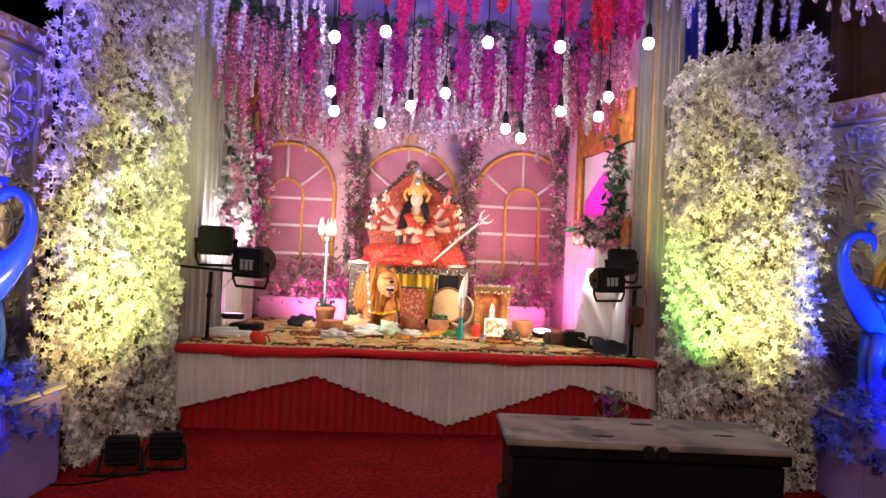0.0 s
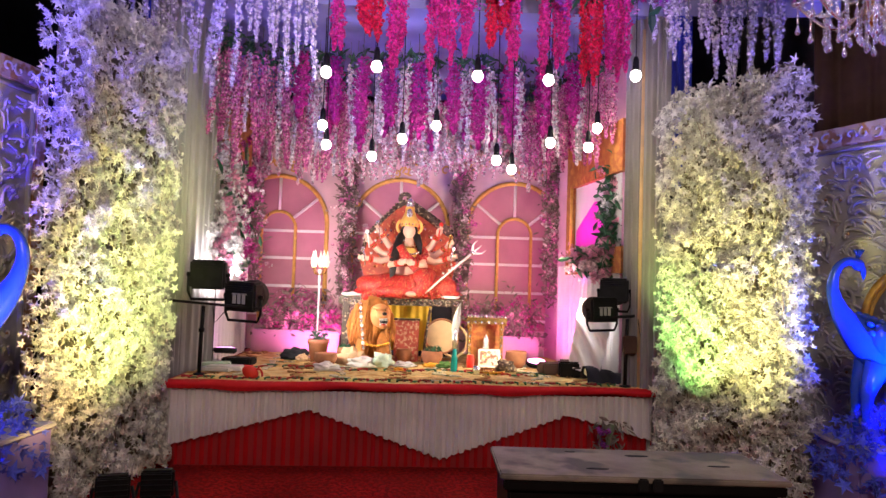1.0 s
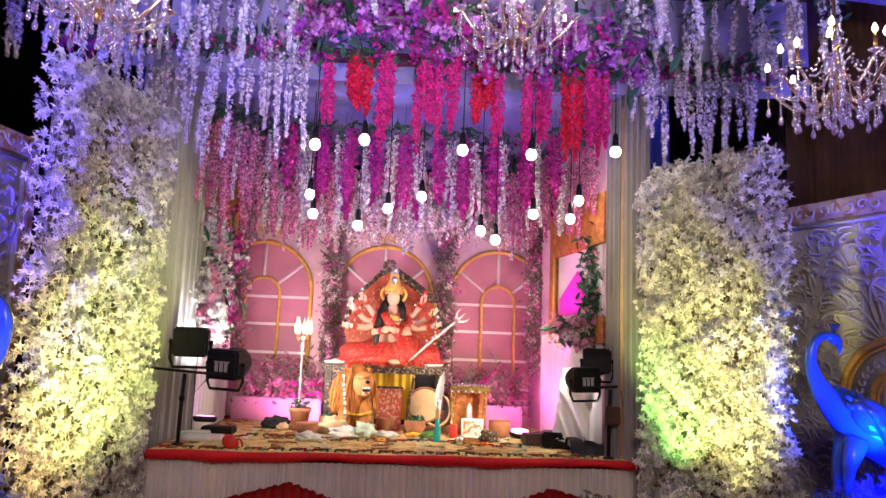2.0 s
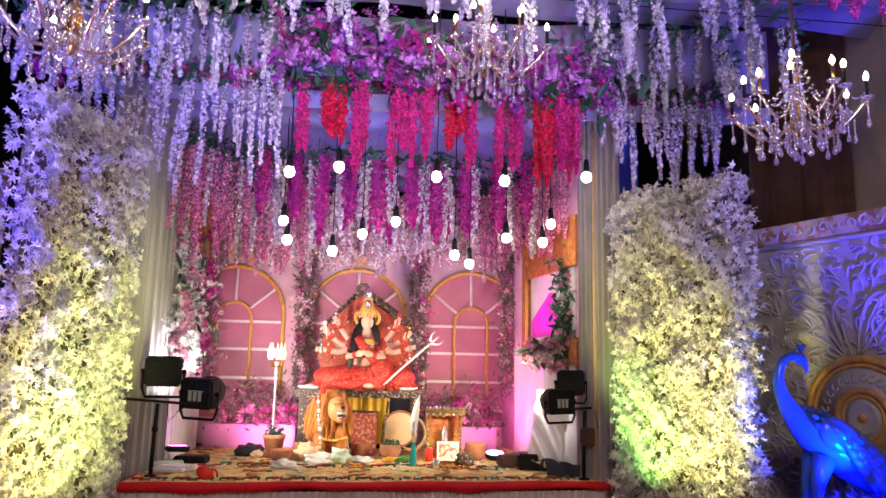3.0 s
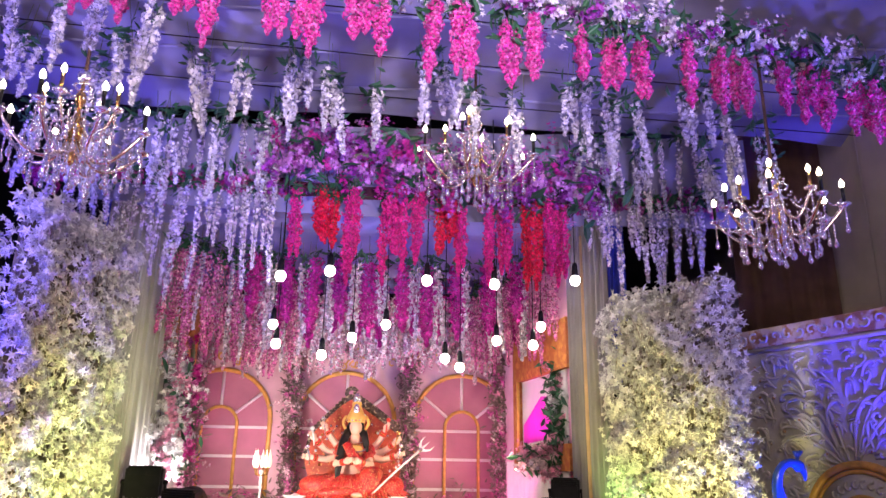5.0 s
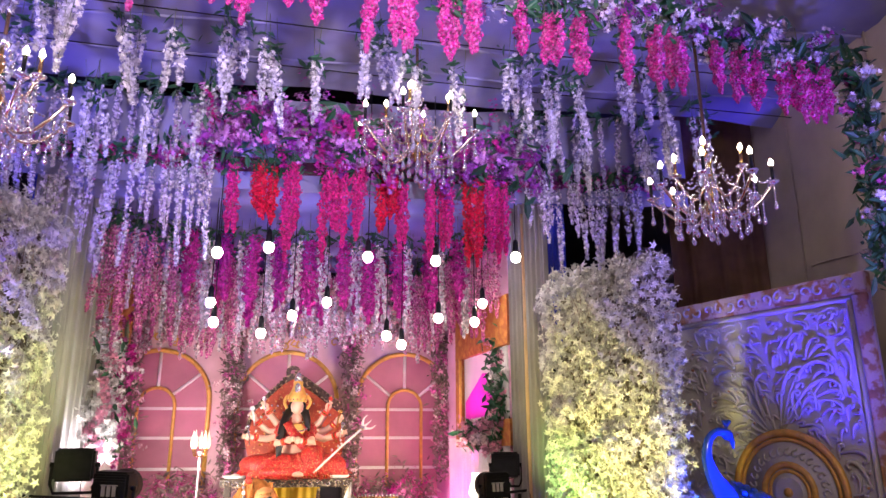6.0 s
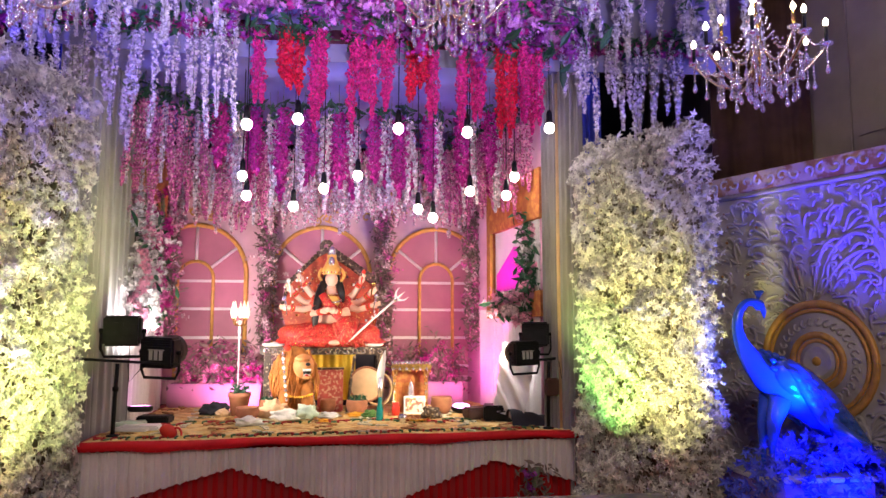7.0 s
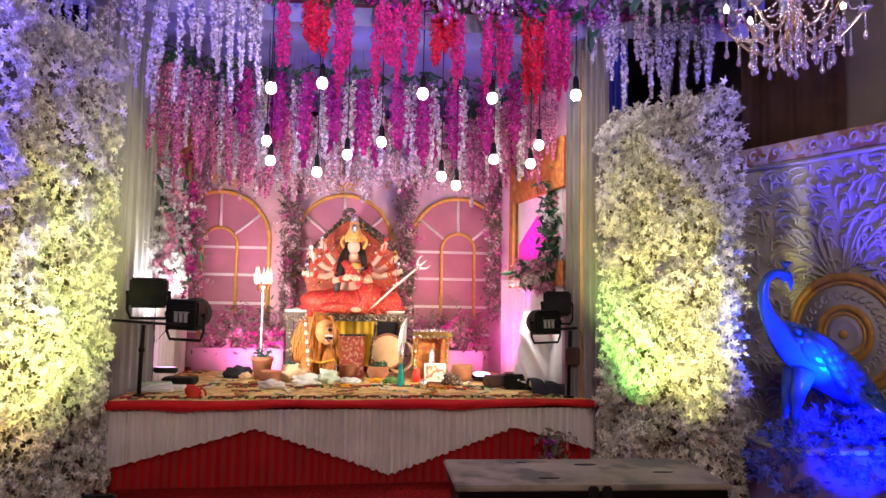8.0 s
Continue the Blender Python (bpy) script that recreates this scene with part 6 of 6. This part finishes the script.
# ---- black trunk table near the camera ----
tb = new("trunk_table")
tagged(tb, "black trunk table with a scuffed grey top", "table")
part("top", Geo().box((0.31, 2.975, 0.735), (1.52, 3.49, 0.76), "table_top", 0.006), tb, "scuffed grey board top")
part("rim", Geo().box((0.325, 2.985, 0.69), (1.505, 3.48, 0.734), "black_paint", 0.006), tb)
body = part("body", Geo().box((0.345, 3.0, 0.03), (1.485, 3.465, 0.689), "black_paint", 0.012), tb, "black painted body")
for x in (0.36, 1.44):
    for y in (3.02, 3.42):
        part("foot", Geo().box((x, y, 0), (x + 0.03, y + 0.03, 0.03), "black_metal"), tb)
for k in (-0.03, 0.03):
    part("latch", Geo().box((0.93 + k - 0.022, 2.965, 0.70), (0.93 + k + 0.022, 2.984, 0.756), "black_metal", 0.006), tb, "metal latch")
part("hasp", Geo().tube([(0.93, 2.99, 0.42), (0.93, 2.975, 0.38), (0.93, 2.99, 0.34)], 0.010, "silver", 7), tb, "metal hasp")
part("side_handle", Geo().tube([(0.345, 3.12, 0.5), (0.315, 3.12, 0.47), (0.31, 3.2, 0.44), (0.315, 3.28, 0.47), (0.345, 3.28, 0.5)], 0.010, "black_metal", 7), tb, "bent metal handle")
for x, y, w, d in ((0.98, 3.36, 0.055, 0.02), (0.68, 3.41, 0.025, 0.012), (0.74, 3.10, 0.05, 0.015), (1.30, 3.2, 0.05, 0.012)):
    part("scuff", Geo().lathe([(0.001, 0.7625), (1.0, 0.7622), (1.0, 0.7605)], "scuff", (0, 0, 0), 16), tb).matrix_local = Matrix.LocRotScale((x, y, 0), None, (w, d, 1))


# ---- peacocks ----
def peacock(m, label, side):
    """side: -1 mirrors it."""
    g = Geo()

    def P(x, y, q):
        return (side * x, y, q)
    spine = np.array([(1.05, 0.58, 0.05), (0.86, 0.78, 0.105), (0.69, 0.95, 0.14), (0.53, 1.09, 0.172), (0.38, 1.19, 0.182), (0.26, 1.26, 0.155), (0.15, 1.33, 0.10), (0.07, 1.42, 0.062),
                      (0.022, 1.53, 0.044), (0.008, 1.62, 0.036), (0.03, 1.71, 0.031), (0.08, 1.768, 0.028), (0.135, 1.78, 0.029), (0.175, 1.765, 0.033)])
    u = np.linspace(0, len(spine) - 1, 90)
    fine = np.stack([np.interp(u, range(len(spine)), spine[:, k]) for k in range(3)], 1)
    for _ in range(14):
        fine[1:-1] = 0.25 * fine[:-2] + 0.5 * fine[1:-1] + 0.25 * fine[2:]
    line = np.array([P(x, 0, q) for x, q, _ in fine])
    g.tube(line, fine[:, 2], "statue_lit_blue", 22)
    g.ball(P(0.185, 0, 1.755), (0.042, 0.034, 0.040), "statue_lit_blue", 16, 10)
    g.tube([P(0.205, 0, 1.745), P(0.222, 0, 1.70), P(0.222, 0, 1.655)], [0.026, 0.017, 0.003], "statue_lit_blue", 10)
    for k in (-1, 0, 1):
        g.tube([P(0.18, 0, 1.78), P(0.185 + 0.012 * k, 0, 1.82), P(0.19 + 0.026 * k, 0, 1.855)], [0.007, 0.006, 0.015], "statue_lit_blue", 7)
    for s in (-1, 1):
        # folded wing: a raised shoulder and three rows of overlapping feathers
        g.ball(P(0.34, s * 0.135, 1.24), (0.16, 0.06, 0.11), "statue_lit_blue", 18, 10, (0, side * 40, 0))
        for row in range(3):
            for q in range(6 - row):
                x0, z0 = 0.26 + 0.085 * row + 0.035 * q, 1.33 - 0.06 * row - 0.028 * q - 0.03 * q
                g.tube([P(x0, s * (0.165 - 0.01 * row), z0), P(x0 + 0.07, s * (0.19 - 0.01 * row), z0 - 0.075), P(x0 + 0.13, s * (0.165 - 0.01 * row), z0 - 0.16)], [0.016, 0.034, 0.008], "statue_lit_blue", 8)
        g.tube([P(0.28, s * 0.06, 1.10), P(0.22, s * 0.06, 0.93), P(0.20, s * 0.06, 0.78), P(0.21, s * 0.06, 0.62)], [0.085, 0.050, 0.024, 0.020], "statue_lit_blue", 10)
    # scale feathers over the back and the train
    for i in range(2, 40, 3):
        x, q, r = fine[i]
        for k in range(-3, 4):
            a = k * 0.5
            g.ball(P(x, (r + 0.004) * math.sin(a), q + (r + 0.004) * math.cos(a) * 0.92), (0.036, 0.030, 0.022), "statue_lit_blue", 9, 6, (0, side * 42, 0))
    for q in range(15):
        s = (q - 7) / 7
        g.tube([P(0.50, 0.12 * s, 1.02), P(0.74, 0.22 * s - 0.05, 0.84 - 0.05 * abs(s)), P(0.98, 0.29 * s - 0.10, 0.60 - 0.06 * abs(s))], [0.040, 0.046, 0.018], "statue_lit_blue", 8)
        g.ball(P(0.95, 0.29 * s - 0.11, 0.64 - 0.06 * abs(s)), (0.045, 0.035, 0.055), "statue_lit_blue", 9, 6)
    g.box((side * 0.21 - 0.12, -0.12, 0.612), (side * 0.21 + 0.12, 0.12, 0.645), "statue_lit_blue", 0.012)
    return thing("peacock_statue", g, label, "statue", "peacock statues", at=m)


def plinth(x0, x1, y0, y1, h, label, seed):
    root = thing("plinth", Geo().box((x0, y0, 0), (x1, y1, h), "plinth_lit_cloth", 0.012), label, "plinth", "plinths")
    part("top_board", Geo().box((x0 - 0.02, y0 - 0.02, h + 0.001), (x1 + 0.02, y1 + 0.02, h + 0.03), "carved_white", 0.008), root)
    return root


plinth(2.66, 3.42, 4.42, 5.02, 0.58, "white cloth-covered plinth under the peacock, coloured as if violet-lit", 1)
plinth(-3.07, -2.31, 3.9, 4.5, 0.58, "white cloth-covered plinth under the peacock, coloured as if violet-lit", 2)
peacock(pose(2.66, 4.75, 0), "glossy white peacock statue, deep blue light put into its colour", 1)
peacock(pose(-2.37, 4.2, 0), "glossy white peacock statue, deep blue light put into its colour", -1)


def star_heap(name, label, x0, x1, y0, y1, z0, z1, n, seed):
    rng = np.random.default_rng(seed)
    star = [(0, 0, 0)]
    for i in range(5):
        for a, r in ((i * 1.2566, 1.0), (i * 1.2566 + 0.628, 0.40)):
            star.append((math.cos(a) * r, math.sin(a) * r, -0.16 if r > 0.6 else 0.10))
    faces = [(0, 1 + 2 * i, 1 + (2 * i + 1) % 10) for i in range(5)] + [(0, 1 + (2 * i + 9) % 10, 1 + 2 * i) for i in range(5)]
    x, y = rng.uniform(x0, x1, n), rng.uniform(y0, y1, n)
    bump = np.clip(1 - (2 * (x - x0) / (x1 - x0) - 1) ** 2, 0, 1) ** 0.5
    p = np.stack((x, y, z0 + (z1 - z0) * rng.random(n) * (0.35 + 0.65 * bump)), 1)
    g = Geo().scatter(star, faces, p, rng.uniform(0.03, 0.065, n), rng.normal(size=(n, 3)) * 0.7 + (0, -0.8, 0.5), "leaf_lit_blue", rng)
    return thing(name, g, label, "flowers", "plinth flowers", kind="stuff")


star_heap("plinth_flowers", "white star-shaped leaves heaped on the plinth, coloured as if blue-lit", 2.58, 3.75, 4.30, 4.9, 0.34, 0.86, 760, 71)
star_heap("plinth_flowers", "white star-shaped leaves heaped on the plinth, coloured as if blue-lit", -3.25, -2.26, 3.80, 4.4, 0.34, 0.84, 640, 72)
